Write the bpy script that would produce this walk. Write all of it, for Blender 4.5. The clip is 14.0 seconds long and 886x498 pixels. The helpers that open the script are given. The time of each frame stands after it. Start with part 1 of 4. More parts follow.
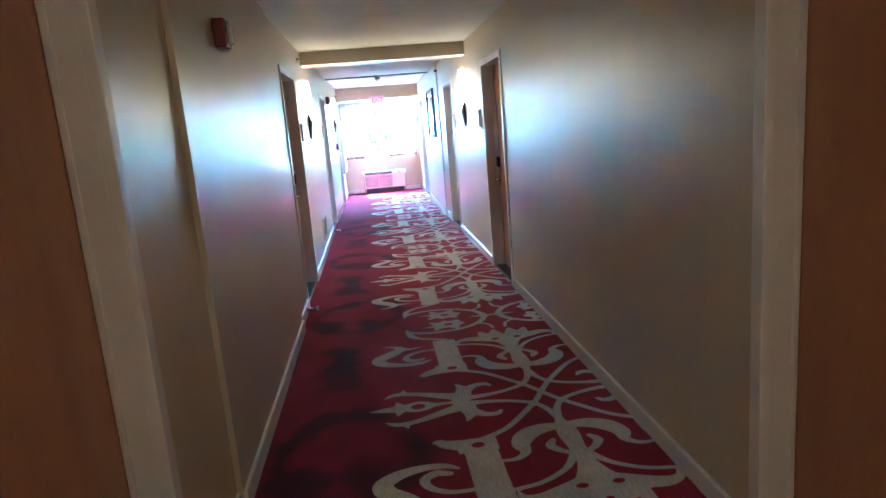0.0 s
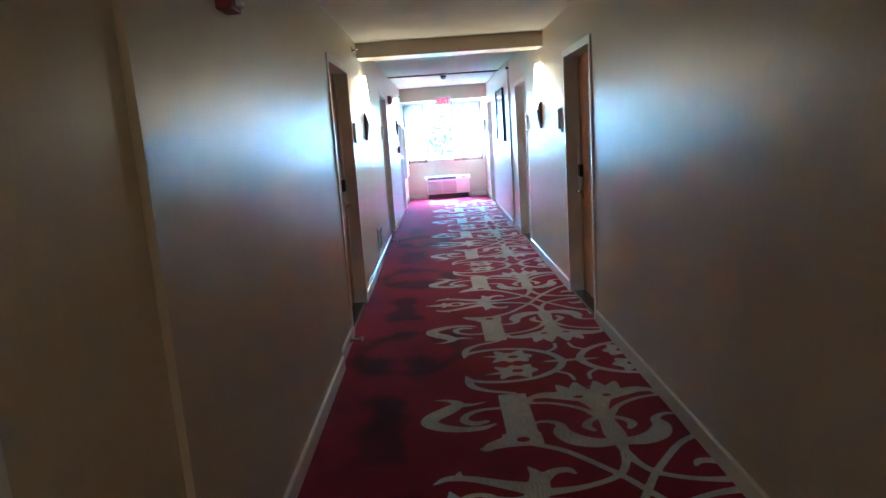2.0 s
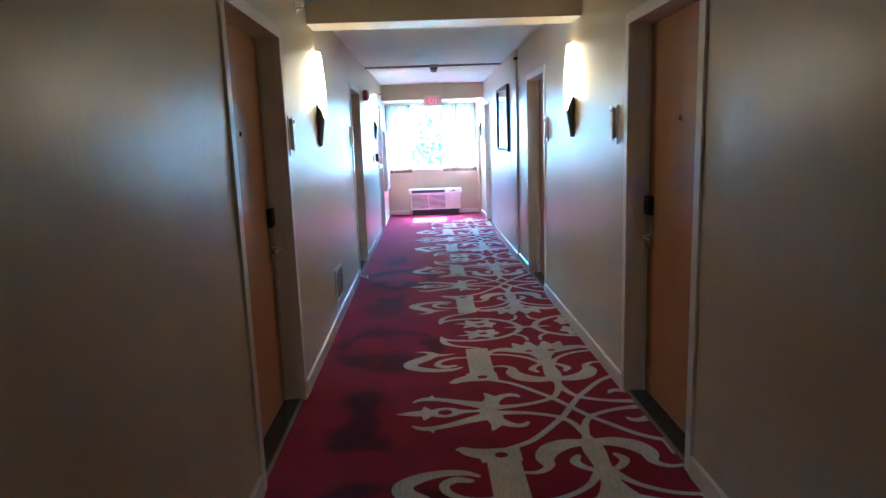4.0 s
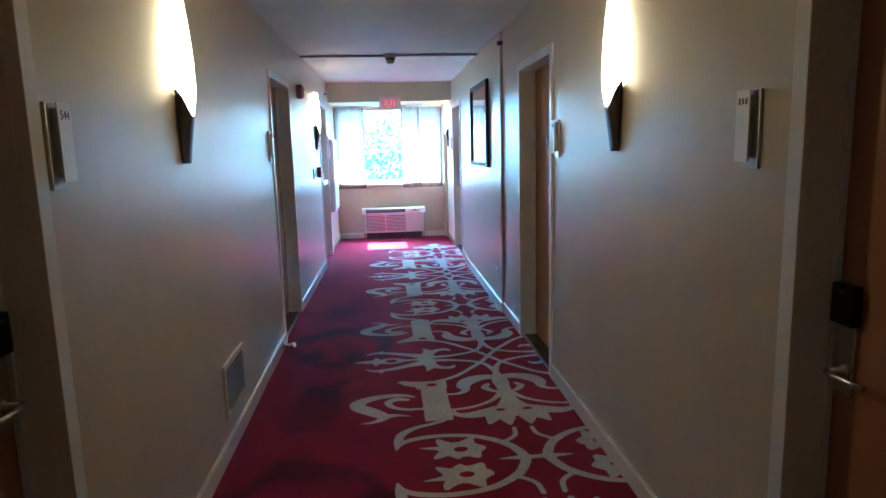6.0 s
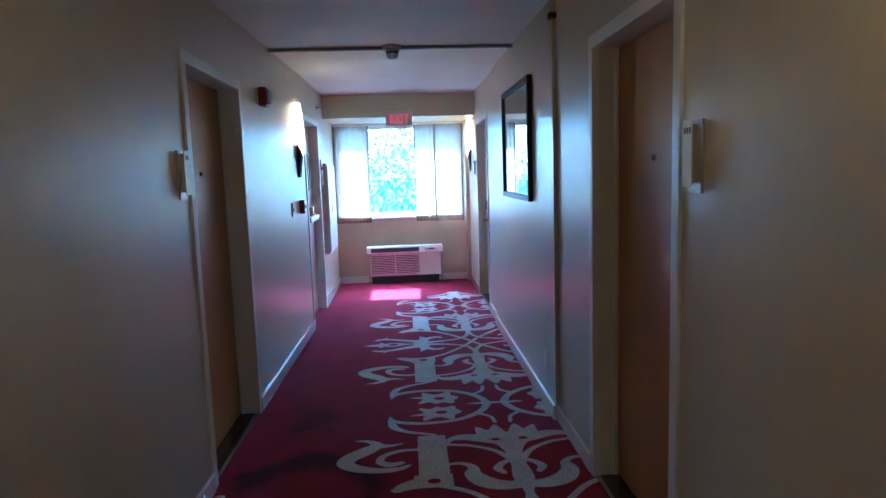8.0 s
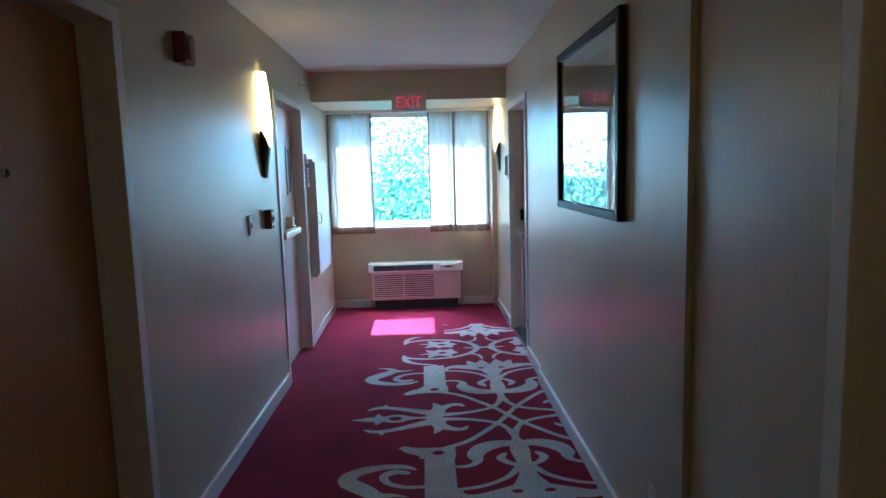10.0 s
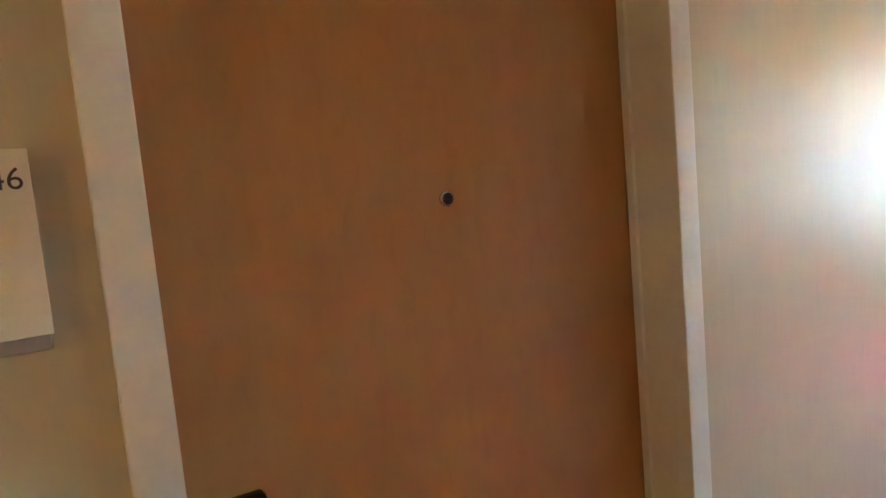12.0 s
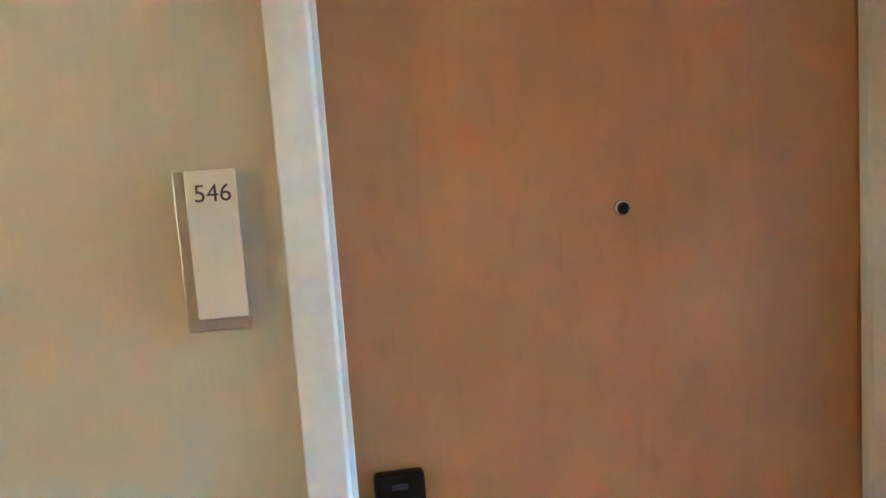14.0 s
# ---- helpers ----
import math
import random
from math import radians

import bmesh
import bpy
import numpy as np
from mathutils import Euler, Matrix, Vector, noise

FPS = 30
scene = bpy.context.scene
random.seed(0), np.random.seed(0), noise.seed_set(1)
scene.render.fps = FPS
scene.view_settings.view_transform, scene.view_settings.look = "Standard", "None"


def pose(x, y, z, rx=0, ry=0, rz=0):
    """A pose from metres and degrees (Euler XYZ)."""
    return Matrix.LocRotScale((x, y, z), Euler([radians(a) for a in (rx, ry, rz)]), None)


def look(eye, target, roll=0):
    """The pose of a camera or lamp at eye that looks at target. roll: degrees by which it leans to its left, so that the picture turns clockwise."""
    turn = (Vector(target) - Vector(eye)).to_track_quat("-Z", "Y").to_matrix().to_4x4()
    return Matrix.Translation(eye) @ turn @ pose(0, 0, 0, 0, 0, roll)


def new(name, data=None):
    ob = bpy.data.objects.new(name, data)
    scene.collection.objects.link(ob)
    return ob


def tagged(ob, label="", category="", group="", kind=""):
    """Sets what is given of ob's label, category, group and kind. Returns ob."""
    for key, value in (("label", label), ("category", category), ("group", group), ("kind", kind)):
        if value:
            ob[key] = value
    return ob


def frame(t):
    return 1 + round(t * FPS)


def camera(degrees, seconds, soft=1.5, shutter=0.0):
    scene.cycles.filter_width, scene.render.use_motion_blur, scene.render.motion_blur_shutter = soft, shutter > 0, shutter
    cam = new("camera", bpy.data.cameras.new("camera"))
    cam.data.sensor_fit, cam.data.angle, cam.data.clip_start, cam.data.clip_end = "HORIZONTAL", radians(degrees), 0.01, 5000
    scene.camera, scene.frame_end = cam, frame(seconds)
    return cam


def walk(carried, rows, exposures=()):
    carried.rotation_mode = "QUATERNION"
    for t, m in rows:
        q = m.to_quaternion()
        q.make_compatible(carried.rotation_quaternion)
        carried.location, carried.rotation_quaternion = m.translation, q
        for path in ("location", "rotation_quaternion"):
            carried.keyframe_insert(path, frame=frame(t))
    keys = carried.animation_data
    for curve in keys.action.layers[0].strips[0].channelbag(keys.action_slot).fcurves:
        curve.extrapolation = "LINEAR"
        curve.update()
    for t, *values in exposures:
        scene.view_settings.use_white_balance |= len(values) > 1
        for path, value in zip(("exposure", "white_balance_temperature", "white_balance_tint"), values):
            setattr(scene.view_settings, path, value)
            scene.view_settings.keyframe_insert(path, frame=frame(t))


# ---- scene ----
cam = camera(69.9, 14.0)
PATH = [
    (0, (-0.259, 1.901, 1.53), (-0.064, 3.853, 1.143), -4.7),
    (0.5, (-0.246, 1.935, 1.543), (-0.104, 3.893, 1.16), -4.2),
    (1, (-0.228, 2.087, 1.535), (-0.171, 4.049, 1.152), -4.0),
    (1.5, (-0.25, 2.396, 1.535), (-0.26, 4.363, 1.172), -4.4),
    (2, (-0.216, 2.819, 1.502), (-0.215, 4.787, 1.142), -3.9),
    (2.5, (-0.183, 3.294, 1.509), (-0.176, 5.263, 1.158), -3.4),
    (3, (-0.195, 3.842, 1.523), (-0.179, 5.812, 1.175), -3.1),
    (3.2, (-0.195, 4.045, 1.517), (-0.176, 6.014, 1.167), -2.8),
    (5.3, (-0.186, 6.293, 1.497), (-0.048, 8.26, 1.164), -1.7),
    (5.5, (-0.181, 6.442, 1.501), (-0.023, 8.407, 1.165), -1.8),
    (6, (-0.115, 6.921, 1.521), (0.059, 8.887, 1.2), -1.5),
    (6.5, (-0.079, 7.434, 1.556), (0.064, 9.409, 1.273), -1.7),
    (7, (-0.006, 7.868, 1.542), (0.1, 9.85, 1.292), -2.0),
    (7.5, (0.038, 8.362, 1.517), (0.143, 10.344, 1.272), -1.8),
    (7.7, (0.041, 8.552, 1.529), (0.152, 10.534, 1.285), -1.9),
    (9.8, (0.118, 10.426, 1.524), (0.221, 12.408, 1.277), -1.5),
    (10, (0.093, 10.575, 1.529), (0.158, 12.559, 1.283), -1.6),
    (10.5, (0.013, 10.959, 1.541), (-0.144, 12.939, 1.3), -2.0),
    (11, (0.003, 11.236, 1.544), (-0.666, 13.106, 1.311), -3.0),
    (11.5, (-0.051, 11.53, 1.547), (-1.303, 13.074, 1.331), -4.5),
    (12, (-0.122, 11.826, 1.579), (-1.83, 12.847, 1.381), -5.1),
    (12.5, (-0.09, 11.994, 1.596), (-2.017, 12.493, 1.409), -4.9),
    (13, (-0.04, 11.993, 1.621), (-2.01, 12.283, 1.434), -4.9),
    (13.5, (-0.044, 11.981, 1.616), (-2.015, 12.254, 1.423), -4.4),
    (14, (-0.046, 11.961, 1.61), (-2.019, 12.225, 1.421), -4.1),
]
EXPOSURES = [(0, 6.98, 3090, 2), (0.5, 6.92, 3100, 1), (1.5, 6.66, 3120, 1), (2.0, 6.40, 3120, 1), (3.0, 6.14, 3140, 1), (5.5, 5.47, 3260, 0), (6.0, 5.28, 3270, 0), (6.5, 4.95, 3280, 1), (7.5, 4.65, 3260, 2),
             (10.0, 3.93, 3450, -7), (11.0, 3.95, 3750, -10), (11.5, 5.05, 3950, -8), (12.0, 6.50, 4280, -3), (12.4, 7.25, 4100, -10), (13.0, 7.58, 3740, -10), (13.5, 7.50, 3520, -9), (14, 7.45, 3380, -8)]
walk(cam, [(t, look(eye, target, roll)) for t, eye, target, roll in PATH], EXPOSURES)

# ---- light ----
SUN_ELEVATION = radians(56)
world = bpy.data.worlds.new("sky")
scene.world = world
world.use_nodes = True
wn = world.node_tree.nodes
sky = wn.new("ShaderNodeTexSky")
sky.sky_type = "NISHITA"
sky.sun_disc = False
sky.sun_elevation = SUN_ELEVATION
sky.sun_rotation = radians(3)
world.node_tree.links.new(sky.outputs[0], wn["Background"].inputs[0])
wn["Background"].inputs[1].default_value = 0.15

sun = new("sun", bpy.data.lights.new("sun", "SUN"))
sun.data.energy, sun.data.angle, sun.data.color = 2.8, radians(0.5), (1.0, 0.86, 0.68)
sun.matrix_world = look((1.0, 40.0, 60.0), (1.06, 40.0 - 60.0 / math.tan(SUN_ELEVATION), 0.0))

# ---- small helpers ----
def box(bm, x0, x1, y0, y1, z0, z1):
    """An axis-aligned block added to bm; returns its vertices."""
    xs, ys, zs = sorted((x0, x1)), sorted((y0, y1)), sorted((z0, z1))
    v = [bm.verts.new((x, y, z)) for x in xs for y in ys for z in zs]
    for q in ((0, 1, 3, 2), (4, 6, 7, 5), (0, 4, 5, 1), (2, 3, 7, 6), (0, 2, 6, 4), (1, 5, 7, 3)):
        bm.faces.new([v[i] for i in q])
    return v


def bevelled(bm, width=0.004, segments=2):
    bmesh.ops.bevel(bm, geom=list(bm.edges), offset=width, segments=segments, affect="EDGES", profile=0.6)
    return bm


def rounded_box(x0, x1, y0, y1, z0, z1, width=0.004, segments=2):
    bm = bmesh.new()
    box(bm, x0, x1, y0, y1, z0, z1)
    return bevelled(bm, width, segments)


def tube(bm, points, radius, sides=10):
    """A round bar through points, with closed ends."""
    pts = [Vector(p) for p in points]
    rings = []
    for i, p in enumerate(pts):
        d = (pts[min(i + 1, len(pts) - 1)] - pts[max(i - 1, 0)]).normalized()
        a = d.orthogonal().normalized() if i == 0 else (prev - d * prev.dot(d)).normalized()
        prev = a
        b = d.cross(a)
        rings.append([bm.verts.new(p + radius * (a * math.cos(k * math.tau / sides) + b * math.sin(k * math.tau / sides))) for k in range(sides)])
    for r, q in zip(rings, rings[1:]):
        for k in range(sides):
            f = bm.faces.new((r[k], r[(k + 1) % sides], q[(k + 1) % sides], q[k]))
            f.smooth = True
    bm.faces.new(rings[0][::-1])
    bm.faces.new(rings[-1])
    return bm


def lathe(bm, profile, axis_point, axis, sides=20):
    """Turns (radius, height) pairs round the axis."""
    axis = Vector(axis).normalized()
    a = axis.orthogonal().normalized()
    b = axis.cross(a)
    o = Vector(axis_point)
    rings = [[bm.verts.new(o + axis * h + r * (a * math.cos(k * math.tau / sides) + b * math.sin(k * math.tau / sides))) for k in range(sides)] for r, h in profile]
    for r, q in zip(rings, rings[1:]):
        for k in range(sides):
            f = bm.faces.new((r[k], r[(k + 1) % sides], q[(k + 1) % sides], q[k]))
            f.smooth = True
    bm.faces.new(rings[0][::-1])
    bm.faces.new(rings[-1])
    return bm


def part(name, bm, material, parent=None, label=""):
    bmesh.ops.recalc_face_normals(bm, faces=list(bm.faces))
    me = bpy.data.meshes.new(name)
    bm.to_mesh(me)
    bm.free()
    me.materials.append(material)
    ob = new(name, me)
    if parent:
        ob.parent = parent
    return tagged(ob, label)


def thing(name, label, category, group="", kind=""):
    return tagged(new(name), label, category, group, kind)


# ---- materials ----
def material(name, color, rough=0.5, metal=0.0, vary=0.08, scale=6.0, fine=60.0, bump=0.05, spec=0.5, stretch=(1, 1, 1), dirt=None, coat=0.0):
    """Painted, wooden or metal surface with variation at two scales."""
    m = bpy.data.materials.new(name)
    m.use_nodes = True
    t = m.node_tree
    n, l = t.nodes, t.links
    b = n["Principled BSDF"]
    tc = n.new("ShaderNodeTexCoord")
    mp = n.new("ShaderNodeMapping")
    mp.inputs["Scale"].default_value = stretch
    l.new(tc.outputs["Object"], mp.inputs[0])
    big, small = n.new("ShaderNodeTexNoise"), n.new("ShaderNodeTexNoise")
    big.inputs["Scale"].default_value, small.inputs["Scale"].default_value = scale, fine
    big.inputs["Detail"].default_value = 6
    for k in (big, small):
        l.new(mp.outputs[0], k.inputs["Vector"])
    mix = n.new("ShaderNodeMix")
    mix.data_type = "RGBA"
    c = Vector(color)
    d = Vector(dirt) if dirt else c * (1 - 2.4 * vary)
    mix.inputs[6].default_value = (*d, 1)
    mix.inputs[7].default_value = (*[min(1, x * (1 + vary)) for x in c], 1)
    add = n.new("ShaderNodeMath")
    add.operation = "MULTIPLY_ADD"
    l.new(small.outputs[0], add.inputs[0])
    add.inputs[1].default_value = 0.35
    l.new(big.outputs[0], add.inputs[2])
    ramp = n.new("ShaderNodeMapRange")
    ramp.inputs[1].default_value, ramp.inputs[2].default_value = 0.35, 0.95
    l.new(add.outputs[0], ramp.inputs[0])
    l.new(ramp.outputs[0], mix.inputs[0])
    l.new(mix.outputs[2], b.inputs["Base Color"])
    rr = n.new("ShaderNodeMapRange")
    rr.inputs[3].default_value, rr.inputs[4].default_value = max(0.02, rough - 0.06), min(1, rough + 0.06)
    l.new(big.outputs[0], rr.inputs[0])
    l.new(rr.outputs[0], b.inputs["Roughness"])
    b.inputs["Metallic"].default_value = metal
    b.inputs["Specular IOR Level"].default_value = spec
    b.inputs["Coat Weight"].default_value = coat
    if bump:
        bp = n.new("ShaderNodeBump")
        bp.inputs["Strength"].default_value = bump
        bp.inputs["Distance"].default_value = 0.01
        l.new(small.outputs[0], bp.inputs["Height"])
        l.new(bp.outputs[0], b.inputs["Normal"])
    return m


PAINT = material("cream_wall_paint", (0.54, 0.475, 0.31), rough=0.34, vary=0.045, scale=2.6, fine=70, bump=0.07, spec=0.68, stretch=(1, 1, 0.12))
INDICATOR = material("grey_indicator", (0.03, 0.03, 0.032), rough=0.3, vary=0.05, bump=0.0)
CEILING = material("white_ceiling_paint", (0.72, 0.72, 0.68), rough=0.8, vary=0.03, scale=2.5, fine=140, bump=0.15)
TRIM = material("white_trim_paint", (0.78, 0.76, 0.70), rough=0.15, spec=0.6, vary=0.05, scale=5, fine=80, bump=0.03)
FRAME_PAINT = material("cream_frame_paint", (0.74, 0.72, 0.67), rough=0.38, vary=0.05, scale=4, fine=70, bump=0.03)
STEEL_PAINT = material("cream_steel_paint", (0.60, 0.53, 0.41), rough=0.4, vary=0.04, scale=3, fine=60, bump=0.02)
CHROME = material("satin_chrome", (0.62, 0.62, 0.62), rough=0.25, metal=1.0, vary=0.05, bump=0.0)
BRONZE = material("dark_bronze", (0.055, 0.04, 0.03), rough=0.45, metal=0.6, vary=0.15, scale=9, fine=120, bump=0.02)
BLACK = material("black_plastic", (0.012, 0.012, 0.013), rough=0.35, vary=0.1, bump=0.02)
GLOSS_BLACK = material("gloss_black_plastic", (0.004, 0.004, 0.005), rough=0.2, spec=0.3, vary=0.1, bump=0.0)
RED_BOX = material("red_plastic", (0.17, 0.014, 0.014), rough=0.4, vary=0.08, bump=0.02)
WHITE_BOX = material("white_plastic", (0.78, 0.77, 0.73), rough=0.4, vary=0.04, bump=0.01)
LENS = material("clear_lens", (0.8, 0.82, 0.85), rough=0.1, vary=0.02, bump=0.0)
ALUMINIUM = material("brushed_aluminium", (0.52, 0.50, 0.48), rough=0.35, metal=0.85, vary=0.05, scale=8, fine=150, stretch=(1, 1, 12), bump=0.01)
PLATE_FACE = material("champagne_plate", (0.74, 0.68, 0.53), rough=0.42, metal=0.1, vary=0.04, scale=8, fine=150, bump=0.01)
AC_WHITE = material("aged_white_plastic", (0.70, 0.67, 0.60), rough=0.45, vary=0.04, scale=5, fine=90, bump=0.02)
AC_DARK = material("dark_vent", (0.05, 0.05, 0.05), rough=0.6, vary=0.1, bump=0.02)
BAR_METAL = material("pale_brassy_metal", (0.78, 0.72, 0.50), rough=0.38, metal=0.4, vary=0.05, bump=0.01)
RUBBER = material("dark_threshold", (0.03, 0.03, 0.035), rough=0.16, vary=0.2, scale=10, fine=90, bump=0.04)
GRILLE = material("grey_beige_grille", (0.12, 0.10, 0.08), rough=0.7, vary=0.08, bump=0.02)
RACEWAY = material("dull_metal_raceway", (0.22, 0.21, 0.20), rough=0.5, vary=0.1, bump=0.02)
BLACK_WOOD = material("black_frame_lacquer", (0.008, 0.008, 0.008), rough=0.5, spec=0.25, vary=0.1, bump=0.02)
BRASS = material("polished_brass", (0.70, 0.55, 0.28), rough=0.3, metal=1.0, vary=0.06, bump=0.0)
INK = material("dark_ink", (0.04, 0.018, 0.016), rough=0.5, vary=0.05, bump=0.0)
PRINT = material("dark_print", (0.10, 0.10, 0.11), rough=0.5, vary=0.5, scale=3, fine=20, bump=0.0)
GROUND = material("grass_ground", (0.07, 0.10, 0.04), rough=0.9, vary=0.3, scale=0.3, fine=4, bump=0.1)
BARK = material("bark", (0.10, 0.075, 0.05), rough=0.9, vary=0.3, scale=3, fine=20, bump=0.4)


def wood(name, light, dark):
    """Door veneer: fine upright grain and broad soft figure."""
    m = bpy.data.materials.new(name)
    m.use_nodes = True
    n, l = m.node_tree.nodes, m.node_tree.links
    b = n["Principled BSDF"]
    tc = n.new("ShaderNodeTexCoord")

    def noise_at(scale, stretch, detail=5, warp=0.0):
        mp = n.new("ShaderNodeMapping")
        mp.inputs["Scale"].default_value = stretch
        l.new(tc.outputs["Object"], mp.inputs[0])
        t = n.new("ShaderNodeTexNoise")
        t.inputs["Scale"].default_value, t.inputs["Detail"].default_value = scale, detail
        t.inputs["Distortion"].default_value = warp
        l.new(mp.outputs[0], t.inputs["Vector"])
        return t
    figure = noise_at(3.0, (1, 1.6, 0.35), 4, 0.6)
    grain = noise_at(60, (1, 2.4, 0.06), 6)
    fleck = noise_at(30, (1, 1.3, 0.5), 4, 0.5)
    mix = n.new("ShaderNodeMix")
    mix.data_type = "RGBA"
    mix.inputs[6].default_value, mix.inputs[7].default_value = (*dark, 1), (*light, 1)
    s = n.new("ShaderNodeMath")
    s.operation = "MULTIPLY_ADD"
    l.new(grain.outputs[0], s.inputs[0])
    s.inputs[1].default_value = 0.12
    l.new(figure.outputs[0], s.inputs[2])
    r = n.new("ShaderNodeMapRange")
    r.inputs[1].default_value, r.inputs[2].default_value = 0.36, 0.84
    l.new(s.outputs[0], r.inputs[0])
    l.new(r.outputs[0], mix.inputs[0])
    spots = n.new("ShaderNodeMapRange")
    spots.inputs[1].default_value, spots.inputs[2].default_value = 0.54, 0.78
    spots.inputs[4].default_value = 0.32
    l.new(fleck.outputs[0], spots.inputs[0])
    mix2 = n.new("ShaderNodeMix")
    mix2.data_type = "RGBA"
    l.new(spots.outputs[0], mix2.inputs[0])
    l.new(mix.outputs[2], mix2.inputs[6])
    mix2.inputs[7].default_value = (*[c * 0.75 for c in dark], 1)
    l.new(mix2.outputs[2], b.inputs["Base Color"])
    b.inputs["Roughness"].default_value = 0.35
    bp = n.new("ShaderNodeBump")
    bp.inputs["Strength"].default_value = 0.04
    l.new(grain.outputs[0], bp.inputs["Height"])
    l.new(bp.outputs[0], b.inputs["Normal"])
    return m


WOOD = wood("cherry_veneer", (0.44, 0.224, 0.054), (0.355, 0.170, 0.039))


def glow(name, color, strength, base=(0.8, 0.76, 0.66)):
    m = bpy.data.materials.new(name)
    m.use_nodes = True
    b = m.node_tree.nodes["Principled BSDF"]
    b.inputs["Base Color"].default_value = (*base, 1)
    b.inputs["Emission Color"].default_value = (*color, 1)
    b.inputs["Emission Strength"].default_value = strength
    return m


SHADE_GLOW = glow("lit_sconce_glass", (1.0, 0.475, 0.11), 0.73)
EXIT_GLOW = glow("lit_exit_letters", (1.0, 0.06, 0.05), 0.03, (0.45, 0.03, 0.03))


def glass(name, rough=0.0):
    m = bpy.data.materials.new(name)
    m.use_nodes = True
    b = m.node_tree.nodes["Principled BSDF"]
    b.inputs["Transmission Weight"].default_value = 1.0
    b.inputs["Roughness"].default_value = rough
    b.inputs["IOR"].default_value = 1.45
    return m


GLASS = glass("window_glass")


def cloth(name, color, see_through, through_light=0.70):
    m = bpy.data.materials.new(name)
    m.use_nodes = True
    n, l = m.node_tree.nodes, m.node_tree.links
    n.remove(n["Principled BSDF"])
    d, tr, tp = n.new("ShaderNodeBsdfDiffuse"), n.new("ShaderNodeBsdfTranslucent"), n.new("ShaderNodeBsdfTransparent")
    tc, wv = n.new("ShaderNodeTexCoord"), n.new("ShaderNodeTexNoise")
    wv.inputs["Scale"].default_value = 40
    l.new(tc.outputs["Object"], wv.inputs["Vector"])
    tint = n.new("ShaderNodeMix")
    tint.data_type = "RGBA"
    tint.inputs[6].default_value = (*[c * 0.9 for c in color], 1)
    tint.inputs[7].default_value = (*color, 1)
    l.new(wv.outputs[0], tint.inputs[0])
    for s in (d, tr):
        l.new(tint.outputs[2], s.inputs[0])
    m1, m2 = n.new("ShaderNodeMixShader"), n.new("ShaderNodeMixShader")
    m1.inputs[0].default_value, m2.inputs[0].default_value = through_light, see_through
    l.new(d.outputs[0], m1.inputs[1])
    l.new(tr.outputs[0], m1.inputs[2])
    l.new(m1.outputs[0], m2.inputs[1])
    l.new(tp.outputs[0], m2.inputs[2])
    l.new(m2.outputs[0], n["Material Output"].inputs[0])
    return m


SHEER = cloth("beige_sheer", (0.31, 0.245, 0.165), 0.015)
# browner than the sheer: shade of the wall behind is put into the hem's colour
HEM = cloth("beige_sheer_hem_shaded", (0.22, 0.14, 0.085), 0.0, 0.06)
SEAM = cloth("beige_sheer_double", (0.17, 0.13, 0.095), 0.0, 0.22)


def leaf_material():
    m = bpy.data.materials.new("leaf_green")
    m.use_nodes = True
    n, l = m.node_tree.nodes, m.node_tree.links
    n.remove(n["Principled BSDF"])
    g = n.new("ShaderNodeNewGeometry")
    mix = n.new("ShaderNodeMix")
    mix.data_type = "RGBA"
    mix.inputs[6].default_value, mix.inputs[7].default_value = (0.10, 0.15, 0.09, 1), (0.15, 0.22, 0.13, 1)
    l.new(g.outputs["Random Per Island"], mix.inputs[0])
    d, tr, sh = n.new("ShaderNodeBsdfDiffuse"), n.new("ShaderNodeBsdfTranslucent"), n.new("ShaderNodeMixShader")
    thin = n.new("ShaderNodeMix")
    thin.data_type = "RGBA"
    thin.inputs[6].default_value, thin.inputs[7].default_value = (0.40, 0.48, 0.27, 1), (0.52, 0.60, 0.36, 1)
    l.new(g.outputs["Random Per Island"], thin.inputs[0])
    l.new(mix.outputs[2], d.inputs[0])
    l.new(thin.outputs[2], tr.inputs[0])
    sh.inputs[0].default_value = 0.75
    l.new(d.outputs[0], sh.inputs[1])
    l.new(tr.outputs[0], sh.inputs[2])
    l.new(sh.outputs[0], n["Material Output"].inputs[0])
    return m


LEAF = leaf_material()

# ---- plan ----
CEIL_Z = 2.478
WALL_BACK = 1.25          # outer plane of both side walls
LEAF_DEPTH = 0.114        # room door leaves behind the wall face
STAIR_LEAF_X = 1.000      # face of the stair door leaf
BACK_Y, END_Y = -3.0, 17.716
HEAD_Z = 2.122            # top of the door frames
# door: side, near and far outer edge of the frame, wall face at the door
DOORS = [
    (-1, 2.740, 3.773, 0.955), (1, 2.765, 3.777, 0.934),
    (-1, 7.502, 8.580, 0.955), (1, 7.492, 8.485, 0.934),
    (-1, 11.860, 12.919, 0.955), (1, 10.823, 11.825, 0.934),
    (-1, 15.107, 16.150, 0.913), (1, 15.560, 16.570, 0.934),
]
# wall stretches between doors: side, from, to, face
# (a stretch that is not quite straight has its face at both ends)
LEFT_RUNS = [(BACK_Y, 2.740, 0.955), (3.773, 4.400, 0.955), (4.400, 6.845, 0.930), (6.845, 7.502, 0.955), (8.580, 11.860, 0.955),
             (12.919, 15.107, (0.955, 0.913)), (16.150, END_Y, 0.918)]
RIGHT_RUNS = [(BACK_Y, 2.765, 0.934), (3.777, 7.492, 0.934), (8.485, 10.823, 0.934), (11.825, 12.500, 0.934), (12.500, 14.970, 0.912),
              (14.970, 15.560, 0.934), (16.570, END_Y, 0.934)]


